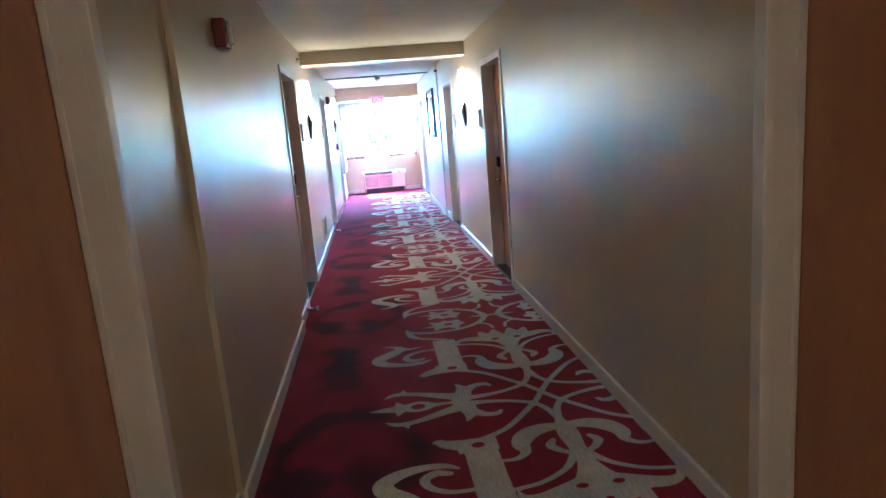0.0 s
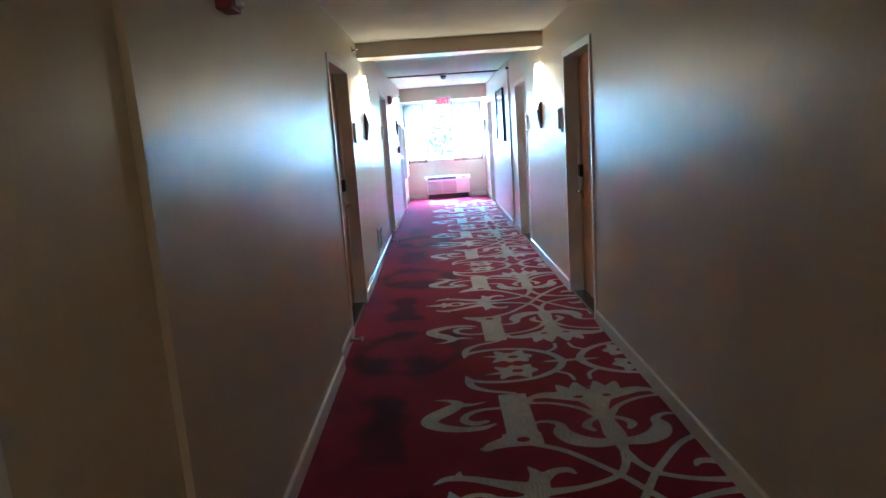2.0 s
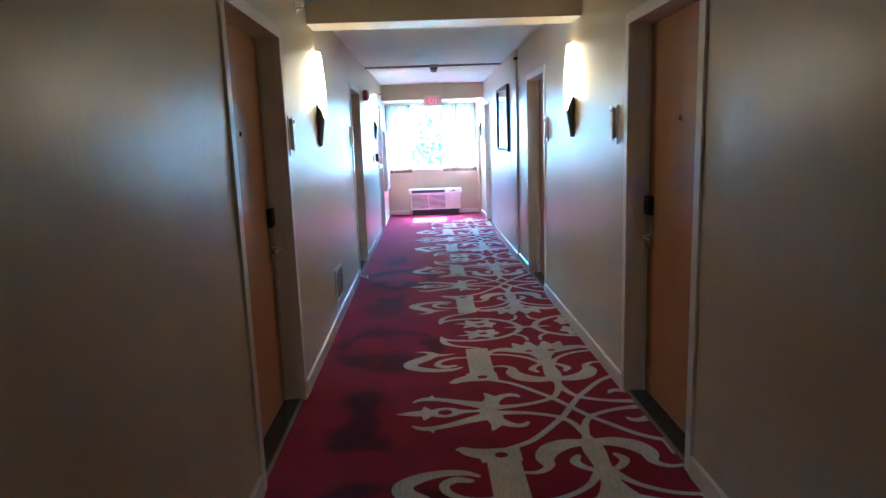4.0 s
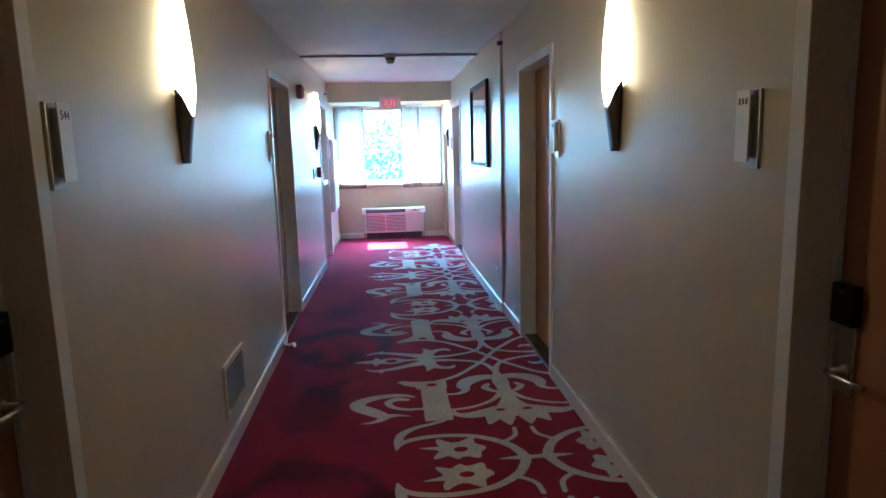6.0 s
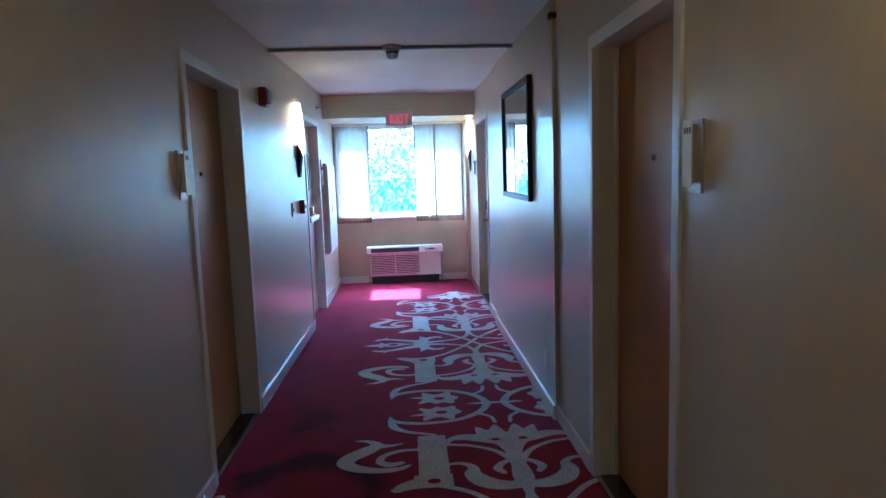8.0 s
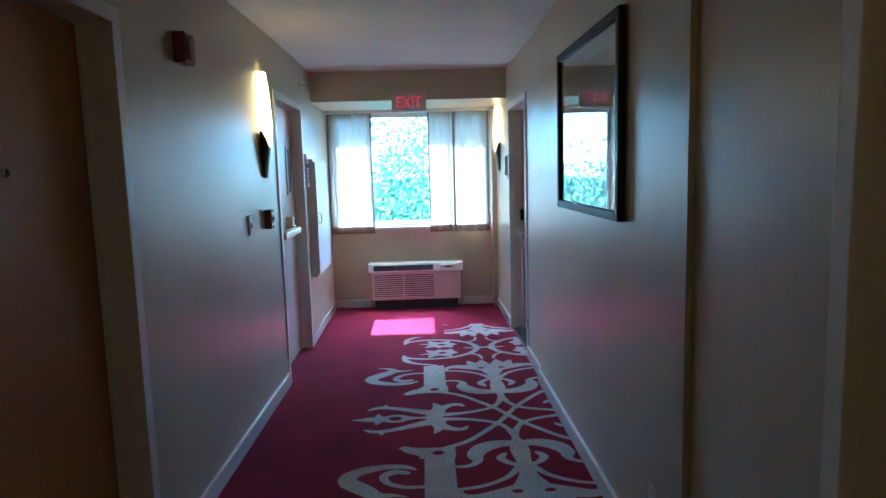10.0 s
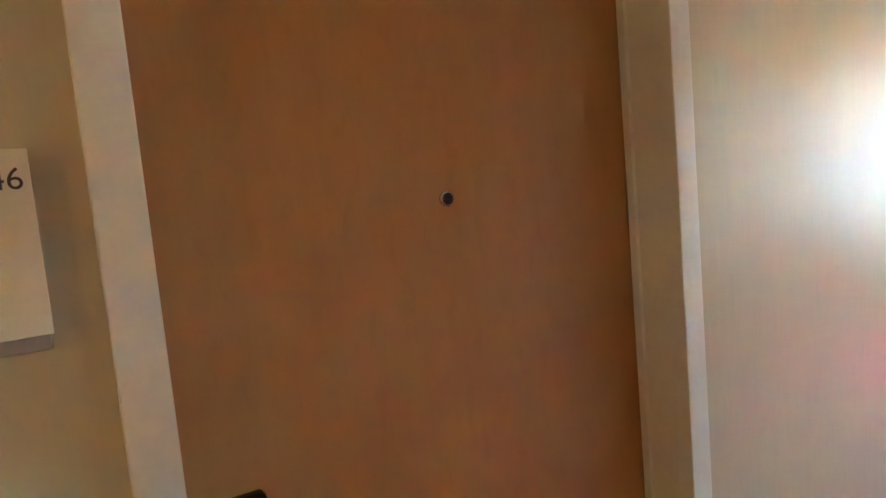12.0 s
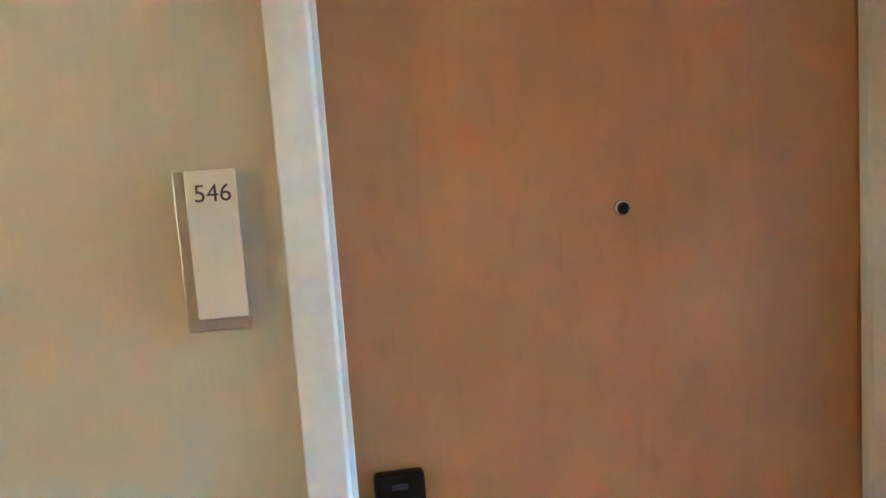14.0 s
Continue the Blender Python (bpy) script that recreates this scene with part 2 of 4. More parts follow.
def face_at(y):
    """Face of the last left stretch before the stair door."""
    return 0.955 - 0.042 * (y - 12.932) / 2.175


def side_wall(name, side, runs, doors):
    bm = bmesh.new()
    for y0, y1, face in runs:
        lap0 = 0.02 if any(abs(d[2] - y0) < 1e-6 for d in doors) else 0
        lap1 = 0.02 if any(abs(d[1] - y1) < 1e-6 for d in doors) else 0
        f0, f1 = face if isinstance(face, tuple) else (face, face)
        for v in box(bm, side * f0, side * WALL_BACK, y0 - lap0, y1 + lap1, -0.03, CEIL_Z):
            if abs(v.co.x) < WALL_BACK - 0.01 and v.co.y > (y0 + y1) / 2:
                v.co.x = side * f1
    for _, y0, y1, face in doors:
        box(bm, side * face, side * WALL_BACK, y0 + 0.02, y1 - 0.02, HEAD_Z - 0.02, CEIL_Z)
    return tagged(part(name, bm, PAINT), "cream satin-painted corridor wall with doors and sconces", "wall", kind="structure")


side_wall("wall_west", -1, LEFT_RUNS, [d for d in DOORS if d[0] < 0])
side_wall("wall_east", 1, RIGHT_RUNS, [d for d in DOORS if d[0] > 0])
# unseen wall, added behind the start to keep bounced light in
tagged(part("wall_south", rounded_box(-1.25, 1.25, BACK_Y - 0.15, BACK_Y, -0.03, CEIL_Z, 0.001, 1), PAINT), "unseen cream painted wall added to close the corridor behind the start", "wall", kind="structure")

# end wall with the window opening
WIN_X0, WIN_X1, WIN_Z0, WIN_Z1 = -0.87, 0.86, 0.915, 2.180
bm = bmesh.new()
box(bm, -1.25, WIN_X0, END_Y, END_Y + 0.20, -0.03, CEIL_Z)
box(bm, WIN_X1, 1.25, END_Y, END_Y + 0.20, -0.03, CEIL_Z)
box(bm, WIN_X0, WIN_X1, END_Y, END_Y + 0.20, -0.03, WIN_Z0)
box(bm, WIN_X0, WIN_X1, END_Y, END_Y + 0.20, WIN_Z1, CEIL_Z)
tagged(part("wall_north", bm, PAINT), "cream painted end wall around a wide window", "wall", kind="structure")
bm = bmesh.new()
box(bm, 0.882, 0.936, 17.57, END_Y + 0.01, 0.0, 2.205)
tagged(part("trim_pipe_chase", bevelled(bm, 0.003), PAINT), "cream boxed-in pipe chase in the window corner", "pipe chase", kind="structure")

# ceiling, soffit and beam
tagged(part("ceiling", rounded_box(-1.25, 1.25, BACK_Y - 0.15, END_Y + 0.16, CEIL_Z, CEIL_Z + 0.12, 0.001, 1), CEILING), "off-white textured plaster corridor ceiling", "ceiling", kind="structure")
tagged(part("ceiling_near", rounded_box(-1.25, 1.25, BACK_Y - 0.15, 9.50, 2.446, CEIL_Z + 0.002, 0.001, 1), CEILING), "off-white textured plaster ceiling before the beam", "ceiling", kind="structure")
tagged(part("ceiling_soffit", rounded_box(-0.96, 0.96, 16.72, END_Y, 2.20, CEIL_Z + 0.004, 0.003), PAINT), "cream lowered soffit before the window", "soffit", kind="structure")
tagged(part("ceiling_beam", rounded_box(-0.96, 0.96, 9.49, 9.79, 2.30, CEIL_Z + 0.004, 0.004), PAINT), "cream painted beam across the corridor ceiling", "beam", kind="structure")
tagged(part("ceiling_raceway", rounded_box(-0.940, 0.914, 13.80, 13.84, CEIL_Z - 0.022, CEIL_Z + 0.002, 0.003), RACEWAY), "thin metal cable raceway across the ceiling", "raceway", kind="structure")


# ---- baseboards ----
def baseboard(side, y0, y1, face):
    bm = bmesh.new()
    face, far = face if isinstance(face, tuple) else (face, face)
    box(bm, side * (face + 0.002), side * (face - 0.016), y0, y1, 0.0, 0.092)
    top = [e for e in bm.edges if all(abs(v.co.z - 0.092) < 1e-6 and abs(v.co.x - side * (face - 0.016)) < 1e-6 for v in e.verts)]
    bmesh.ops.bevel(bm, geom=top, offset=0.009, segments=3, affect="EDGES", profile=0.5)
    for v in bm.verts:
        if v.co.y > (y0 + y1) / 2:
            v.co.x += side * (far - face)
    tagged(part("baseboard", bm, TRIM), "white painted wooden baseboard", "baseboard", kind="structure")


for side, runs in ((-1, LEFT_RUNS), (1, RIGHT_RUNS)):
    for y0, y1, face in runs:
        baseboard(side, y0 + 0.002, y1 - 0.002, face)
for x0, x1 in ((-0.918, -0.51), (0.54, 0.882)):
    bm = bmesh.new()
    box(bm, x0, x1, END_Y + 0.002, END_Y - 0.016, 0.0, 0.092)
    tagged(part("baseboard", bevelled(bm, 0.004), TRIM), "white painted wooden baseboard", "baseboard", kind="structure")


# ---- carpet with the woven scroll pattern ----
PERIOD, AXIS_Y = 3.06, 11.32


def spline(points, steps=9):
    """Catmull-Rom through (u, v, half-width)."""
    p = np.array(points, float)
    p = np.vstack((2 * p[0] - p[1], p, 2 * p[-1] - p[-2]))
    out = []
    for i in range(1, len(p) - 2):
        for t in np.linspace(0, 1, steps, endpoint=i == len(p) - 3):
            a, b, c, d = p[i - 1:i + 3]
            out.append(0.5 * (2 * b + (c - a) * t + (2 * a - 5 * b + 4 * c - d) * t * t + (3 * b - a - 3 * c + d) * t ** 3))
    return np.array(out)


class Ornament:
    """A quarter of the pattern as a signed distance on a grid: u from the middle line, v from the fleur's line."""
    STEP = 0.005

    def __init__(self):
        self.u, self.v = np.meshgrid(np.arange(0, 1.61, self.STEP), np.arange(-0.02, PERIOD / 2 + 0.02, self.STEP))
        self.d = np.full(self.u.shape, 1.0)

    def stroke(self, *points):
        q = spline(points)
        for a, b in zip(q, q[1:]):
            e = b[:2] - a[:2]
            t = np.clip(((self.u - a[0]) * e[0] + (self.v - a[1]) * e[1]) / max(e @ e, 1e-9), 0, 1)
            self.d = np.minimum(self.d, np.hypot(self.u - a[0] - t * e[0], self.v - a[1] - t * e[1]) - np.maximum(a[2] + t * (b[2] - a[2]), 0.002))

    def oval(self, u, v, ru, rv, hole=False):
        k = (np.hypot((self.u - u) / ru, (self.v - v) / rv) - 1) * min(ru, rv)
        self.d = np.maximum(self.d, -k) if hole else np.minimum(self.d, k)

    def block(self, u0, u1, v0, v1):
        self.d = np.minimum(self.d, np.maximum(np.abs(self.u - (u0 + u1) / 2) - (u1 - u0) / 2, np.abs(self.v - (v0 + v1) / 2) - (v1 - v0) / 2))

    def at(self, u, v):
        i, j = np.clip((v + 0.02) / self.STEP, 0, self.d.shape[0] - 1.001), np.clip(u / self.STEP, 0, self.d.shape[1] - 1.001)
        i0, j0 = i.astype(int), j.astype(int)
        a, b = i - i0, j - j0
        d = self.d
        return (d[i0, j0] * (1 - a) * (1 - b) + d[i0 + 1, j0] * a * (1 - b) + d[i0, j0 + 1] * (1 - a) * b + d[i0 + 1, j0 + 1] * a * b)


orn = Ornament()
# crossing stems and the knot
orn.stroke((.40, .46, .018), (.26, .37, .016), (.13, .21, .016), (.06, .11, .016), (0, 0, .016))
orn.stroke((.43, .03, .03), (.24, .055, .017), (.09, .12, .016), (.03, .21, .017), (0, .33, .02))
# vase and crown of leaves
orn.stroke((0, .33, .018), (0, .41, .032), (0, .50, .05), (0, .62, .040), (0, .75, .036), (0, .85, .06), (0, .95, .10))
orn.stroke((.02, .42, .03), (.11, .425, .045), (.19, .47, .052), (.235, .55, .042), (.23, .63, .022), (.29, .68, .014), (.39, .665, .005))
orn.stroke((.035, .69, .014), (.08, .655, .018), (.11, .60, .022), (.085, .55, .014))
orn.oval(0, .985, .165, .095)
orn.stroke((.07, .955, .06), (.17, .985, .046), (.25, 1.005, .036), (.315, .985, .020), (.33, .935, .005))
orn.stroke((.045, 1.02, .055), (.058, 1.08, .038), (.055, 1.15, .012))
orn.stroke((.11, 1.0, .055), (.135, 1.065, .036), (.16, 1.13, .010))
# bar with its foot
orn.block(.345, .495, .52, 1.05)
orn.block(.335, .52, .44, .57)
orn.stroke((.50, .49, .05), (.57, .46, .035), (.60, .43, .02), (.63, .44, .004))
orn.stroke((.36, .92, .012), (.22, .89, .013), (.10, .81, .015), (.03, .70, .02))
# scroll beside the bar
orn.stroke((.84, 1.03, .003), (.77, 1.02, .014), (.715, .965, .03), (.77, .89, .046), (.85, .81, .046), (.86, .74, .042), (.79, .68, .036), (.69, .65, .027), (.60, .655, .02), (.54, .69, .009))
orn.stroke((.72, .95, .032), (.64, .945, .014), (.565, .97, .003))
orn.stroke((.48, .875, .012), (.59, .87, .015), (.67, .82, .018), (.69, .75, .022), (.64, .71, .024), (.58, .725, .016))
# fleur
orn.stroke((.92, 0, .003), (.83, 0, .03), (.77, 0, .035), (.72, 0, .03))
orn.oval(.665, 0, .085, .062)
orn.stroke((.76, .02, .03), (.775, .085, .004))
orn.stroke((.60, 0, .03), (.52, 0, .014), (.44, 0, .03))
orn.stroke((.44, 0, .045), (.415, .09, .046), (.41, .17, .030), (.44, .25, .003))
orn.stroke((.40, .13, .034), (.34, .19, .024), (.28, .20, .02), (.25, .165, .008))
orn.stroke((.45, .07, .045), (.56, .12, .03), (.68, .175, .022), (.78, .19, .02), (.84, .15, .005))
orn.stroke((.74, .19, .022), (.73, .245, .003))
# ring with flowers
orn.stroke((.058, PERIOD / 2, .024), (.065, 1.48, .024), (.12, 1.375, .022), (.25, 1.275, .019), (.42, 1.24, .018), (.56, 1.26, .019), (.63, 1.305, .014), (.655, 1.375, .003))
orn.stroke((.40, 1.06, .012), (.47, 1.09, .014), (.55, 1.125, .016), (.62, 1.19, .023), (.645, 1.275, .020), (.655, 1.375, .003))
orn.stroke((0, PERIOD / 2, .016), (.06, PERIOD / 2, .02), (.12, PERIOD / 2, .013), (.185, PERIOD / 2, .003))
orn.stroke((.13, 1.36, .013), (.06, 1.29, .012), (.045, 1.20, .011))
orn.oval(.345, 1.405, .105, .080)
orn.stroke((.40, 1.395, .04), (.46, 1.38, .018), (.54, 1.368, .003))
orn.stroke((.39, 1.37, .04), (.43, 1.325, .026), (.445, 1.29, .012))
orn.stroke((.33, 1.37, .045), (.305, 1.335, .034), (.29, 1.305, .018))
orn.stroke((.30, 1.41, .055), (.265, 1.405, .038), (.242, 1.40, .020))
orn.stroke((.31, 1.43, .045), (.285, 1.465, .032), (.272, 1.49, .016))
orn.stroke((.37, 1.43, .04), (.375, 1.465, .026), (.365, 1.492, .012))
orn.stroke((.41, 1.42, .035), (.445, 1.455, .024), (.472, 1.482, .010))
for hole in ((.075, .955, .028, .019), (0, 1.065, .018, .015), (.425, .505, .032, .028), (.665, 0, .04, .034), (.345, 1.405, .036, .028)):
    orn.oval(*hole, hole=True)


def carpet_material():
    m = bpy.data.materials.new("woven_carpet")
    m.use_nodes = True
    n, l = m.node_tree.nodes, m.node_tree.links
    b = n["Principled BSDF"]
    tc, at = n.new("ShaderNodeTexCoord"), n.new("ShaderNodeAttribute")
    at.attribute_name = "ornament"

    def noise_at(scale, detail=3, stretch=(1, 1, 1)):
        mp = n.new("ShaderNodeMapping")
        mp.inputs["Scale"].default_value = stretch
        l.new(tc.outputs["Object"], mp.inputs[0])
        t = n.new("ShaderNodeTexNoise")
        t.inputs["Scale"].default_value, t.inputs["Detail"].default_value = scale, detail
        l.new(mp.outputs[0], t.inputs["Vector"])
        return t

    def blend(f, a, c):
        x = n.new("ShaderNodeMix")
        x.data_type = "RGBA"
        l.new(f, x.inputs[0])
        for socket, val in ((x.inputs[6], a), (x.inputs[7], c)):
            if isinstance(val, tuple):
                socket.default_value = (*val, 1)
            else:
                l.new(val, socket)
        return x.outputs[2]

    def span(value, lo, hi, to=1.0):
        r = n.new("ShaderNodeMapRange")
        r.interpolation_type = "SMOOTHSTEP"
        r.inputs[1].default_value, r.inputs[2].default_value, r.inputs[4].default_value = lo, hi, to
        l.new(value, r.inputs[0])
        return r.outputs[0]
    ua = n.new("ShaderNodeAttribute")
    ua.attribute_name = "undertone"
    tuft, wear, shade = noise_at(230, 2), noise_at(3.0, 9), noise_at(3.2, 2)
    streak = noise_at(160, 3, (1, 0.10, 1))
    jit = n.new("ShaderNodeMath")
    jit.operation = "MULTIPLY_ADD"
    l.new(tuft.outputs[0], jit.inputs[0])
    jit.inputs[1].default_value = 0.006
    l.new(at.outputs["Fac"], jit.inputs[2])
    red = blend(span(tuft.outputs[0], 0.3, 0.7), (0.12, 0.004, 0.022), (0.34, 0.012, 0.056))
    dark = blend(span(tuft.outputs[0], 0.3, 0.7), (0.026, 0.005, 0.022), (0.052, 0.009, 0.036))
    # tone-on-tone dark flowers in the ground
    where = noise_at(0.55, 1)
    both = n.new("ShaderNodeMath")
    both.operation = "MULTIPLY"
    loose = n.new("ShaderNodeMath")
    loose.operation = "MULTIPLY_ADD"
    l.new(shade.outputs[0], loose.inputs[0])
    loose.inputs[1].default_value = 0.32
    l.new(ua.outputs["Fac"], loose.inputs[2])
    l.new(span(loose.outputs[0], 0.23, 0.12), both.inputs[0])
    l.new(span(where.outputs[0], 0.20, 0.42, 0.86), both.inputs[1])
    sep = n.new("ShaderNodeSeparateXYZ")
    l.new(tc.outputs["Object"], sep.inputs[0])
    fade = n.new("ShaderNodeMath")
    fade.operation = "MULTIPLY"
    l.new(both.outputs[0], fade.inputs[0])
    l.new(span(sep.outputs[1], 13.3, 12.3), fade.inputs[1])
    ground = blend(fade.outputs[0], red, dark)
    thread = blend(span(streak.outputs[0], 0.35, 0.65), (0.56, 0.54, 0.53), (0.74, 0.71, 0.69))
    col = blend(span(jit.outputs[0], 0.006, 0.001), ground, thread)
    col2 = n.new("ShaderNodeMix")
    col2.data_type, col2.blend_type = "RGBA", "MULTIPLY"
    col2.inputs[0].default_value = 0.8
    l.new(col, col2.inputs[6])
    l.new(blend(span(wear.outputs[0], 0.3, 0.7), (0.7, 0.7, 0.7), (1.0, 1.0, 1.0)), col2.inputs[7])
    l.new(col2.outputs[2], b.inputs["Base Color"])
    b.inputs["Roughness"].default_value = 0.95
    b.inputs["Specular IOR Level"].default_value = 0.06
    b.inputs["Sheen Weight"].default_value = 0.10
    b.inputs["Sheen Roughness"].default_value = 0.4
    bp = n.new("ShaderNodeBump")
    bp.inputs["Strength"].default_value, bp.inputs["Distance"].default_value = 0.5, 0.004
    l.new(tuft.outputs[0], bp.inputs["Height"])
    l.new(bp.outputs[0], b.inputs["Normal"])
    return m


def carpet():
    step, y_from, y_to = 0.012, 2.2, 16.76
    xs, ys = np.arange(-1.12, 1.1201, step), np.arange(y_from, END_Y + 0.02, step)
    gx, gy = np.meshgrid(xs, ys)
    u = np.abs(gx - (0.583 + 0.0034 * (gy - 11.3))) / 1.055
    v = np.abs(np.mod(gy - AXIS_Y + PERIOD / 2, PERIOD) - PERIOD / 2)
    d = orn.at(u, v)
    d = np.where(gy > np.where(gx < 0.27, 16.33, y_to), 0.5, d)
    # plum undertone: bars between loose rings, beside the pale ornament
    k = np.mod(gy - 8.25 + 1.16, 2.32) - 1.16
    bars = np.maximum(np.abs(gx + 0.585) - 0.105, np.abs(k) - 0.34)
    k2 = np.mod(gy - 9.41 + 1.16, 2.32) - 1.16
    ring = np.abs(np.hypot((gx + 0.50) / 0.34, k2 / 0.42) - 1) * 0.34 - 0.04
    leaf_pair = np.hypot((np.abs(gx + 0.56) - 0.16) / 1.0, (k2 + 0.25) / 1.6) - 0.09
    under = np.minimum(np.minimum(bars, ring), leaf_pair)
    nx, ny = len(xs), len(ys)
    co = np.stack((gx, gy, np.zeros_like(gx)), -1).reshape(-1, 3)
    i = np.arange(ny - 1)[:, None] * nx + np.arange(nx - 1)[None, :]
    quads = np.stack((i, i + 1, i + nx + 1, i + nx), -1).reshape(-1, 4)
    me = bpy.data.meshes.new("floor")
    me.vertices.add(len(co))
    me.vertices.foreach_set("co", co.ravel())
    me.loops.add(quads.size)
    me.loops.foreach_set("vertex_index", quads.ravel())
    me.polygons.add(len(quads))
    me.polygons.foreach_set("loop_start", np.arange(0, quads.size, 4))
    me.polygons.foreach_set("loop_total", np.full(len(quads), 4))
    a = me.attributes.new("ornament", "FLOAT", "POINT")
    a.data.foreach_set("value", d.ravel())
    a = me.attributes.new("undertone", "FLOAT", "POINT")
    a.data.foreach_set("value", under.ravel())
    me.update()
    me.materials.append(carpet_material())
    return tagged(new("floor", me), "crimson woven carpet with grey-beige damask scrolls", "carpet floor", kind="structure")


floor = carpet()
bm = bmesh.new()
box(bm, -1.25, 1.25, BACK_Y - 0.15, 2.2, -0.14, 0.0)
box(bm, -1.25, 1.25, 2.2, END_Y + 0.16, -0.14, -0.006)
tagged(part("floor_slab", bm, material("carpet_plain", (0.28, 0.014, 0.058), rough=0.95, vary=0.15, scale=4, fine=200, bump=0.3)), "plain crimson carpet over the floor slab", "floor", kind="structure")


# ---- doors ----
def room_door(name, side, y0, y1, face, lock_far, label):
    """Recessed veneer door in a cream steel frame."""
    root = thing(name, label, "door", kind="structure")
    leaf_x = face + LEAF_DEPTH

    def rb(n, d0, d1, a, b, z0, z1, mat, parent, w=0.003, lab=""):
        return part(n, rounded_box(side * d0, side * d1, a, b, z0, z1, w), mat, parent, lab)
    for a, b, c in ((y0, y0 + 0.058, 1), (y1 - 0.058, y1, -1)):
        inner = b if c > 0 else a
        bm = bmesh.new()
        box(bm, side * (face - 0.012), side * (face + 0.030), a, b, 0.0, HEAD_Z - 0.058)
        box(bm, side * (face + 0.022), side * (WALL_BACK - 0.01), inner - c * 0.030, inner + c * 0.0005, 0.0, HEAD_Z - 0.058)
        box(bm, side * (leaf_x - 0.022), side * (leaf_x - 0.003), inner - c * 0.01, inner + c * 0.010, 0.0, HEAD_Z - 0.060)
        box(bm, side * (leaf_x + 0.05), side * (leaf_x + 0.07), inner - c * 0.01, inner + c * 0.016, 0.0, HEAD_Z - 0.060)
        part("frame_jamb", bevelled(bm, 0.003), FRAME_PAINT, root)
    bm = bmesh.new()
    box(bm, side * (face - 0.012), side * (face + 0.030), y0, y1, HEAD_Z - 0.058, HEAD_Z)
    box(bm, side * (face + 0.022), side * (WALL_BACK - 0.01), y0 + 0.022, y1 - 0.022, HEAD_Z - 0.0585, HEAD_Z - 0.022)
    box(bm, side * (leaf_x + 0.05), side * (leaf_x + 0.07), y0 + 0.056, y1 - 0.056, HEAD_Z - 0.074, HEAD_Z - 0.04)
    part("frame_head", bevelled(bm, 0.003), FRAME_PAINT, root)
    rb("threshold", face + 0.023, WALL_BACK, y0 + 0.060, y1 - 0.060, -0.004, 0.011, RUBBER, root, 0.003, "dark rubber threshold")
    rb("threshold_edge", face + 0.000, face + 0.022, y0 + 0.061, y1 - 0.061, -0.003, 0.0135, CHROME, root, 0.002, "satin metal threshold edge")
    leaf = rb("leaf", leaf_x, leaf_x + 0.045, y0 + 0.0615, y1 - 0.0615, 0.014, HEAD_Z - 0.062, WOOD, root, 0.002, "cherry veneer door leaf")
    ym = (y0 + y1) / 2 + 0.018
    bm = bmesh.new()
    lathe(bm, [(0.0142, 0), (0.0142, 0.004), (0.0115, 0.007), (0.0085, 0.007)], (side * leaf_x, ym, 1.556), (-side, 0, 0), 18)
    peep = part("peephole", bm, CHROME, leaf, "chrome peephole")
    bm = bmesh.new()
    lathe(bm, [(0.0108, 0.0), (0.0108, 0.0074), (0.006, 0.0095), (0.001, 0.0082)], (side * leaf_x, ym, 1.556), (-side, 0, 0), 14)
    part("peephole_lens", bm, GLOSS_BLACK, peep)
    yl = (y1 - 0.056 - 0.050) if lock_far else (y0 + 0.056 + 0.080)
    c = -1 if lock_far else 1
    bm = rounded_box(side * leaf_x, side * (leaf_x - 0.012), yl - 0.033, yl + 0.033, 0.862, 1.080, 0.005, 3)
    part("lock_plate", bm, CHROME, leaf, "satin chrome lock plate")
    bm = rounded_box(side * leaf_x, side * (leaf_x - 0.030), yl - 0.042, yl + 0.042, 1.046, 1.153, 0.010, 3)
    reader = part("card_reader", bm, GLOSS_BLACK, leaf, "glossy black card reader")
    part("indicator", rounded_box(side * (leaf_x - 0.029), side * (leaf_x - 0.0312), yl - 0.013, yl + 0.013, 1.129, 1.138, 0.0005, 1), INDICATOR, reader, "small pale indicator")
    bm = bmesh.new()
    lathe(bm, [(0.024, 0.010), (0.024, 0.018), (0.012, 0.022), (0.011, 0.050)], (side * leaf_x, yl, 0.923), (-side, 0, 0), 18)
    tube(bm, [(side * (leaf_x - 0.050), yl - c * 0.008, 0.923), (side * (leaf_x - 0.058), yl + c * 0.03, 0.923), (side * (leaf_x - 0.050), yl + c * 0.08, 0.922), (side * (leaf_x - 0.044), yl + c * 0.115, 0.921)], 0.0095)
    part("lever", bm, CHROME, leaf, "satin chrome lever handle")
    return root


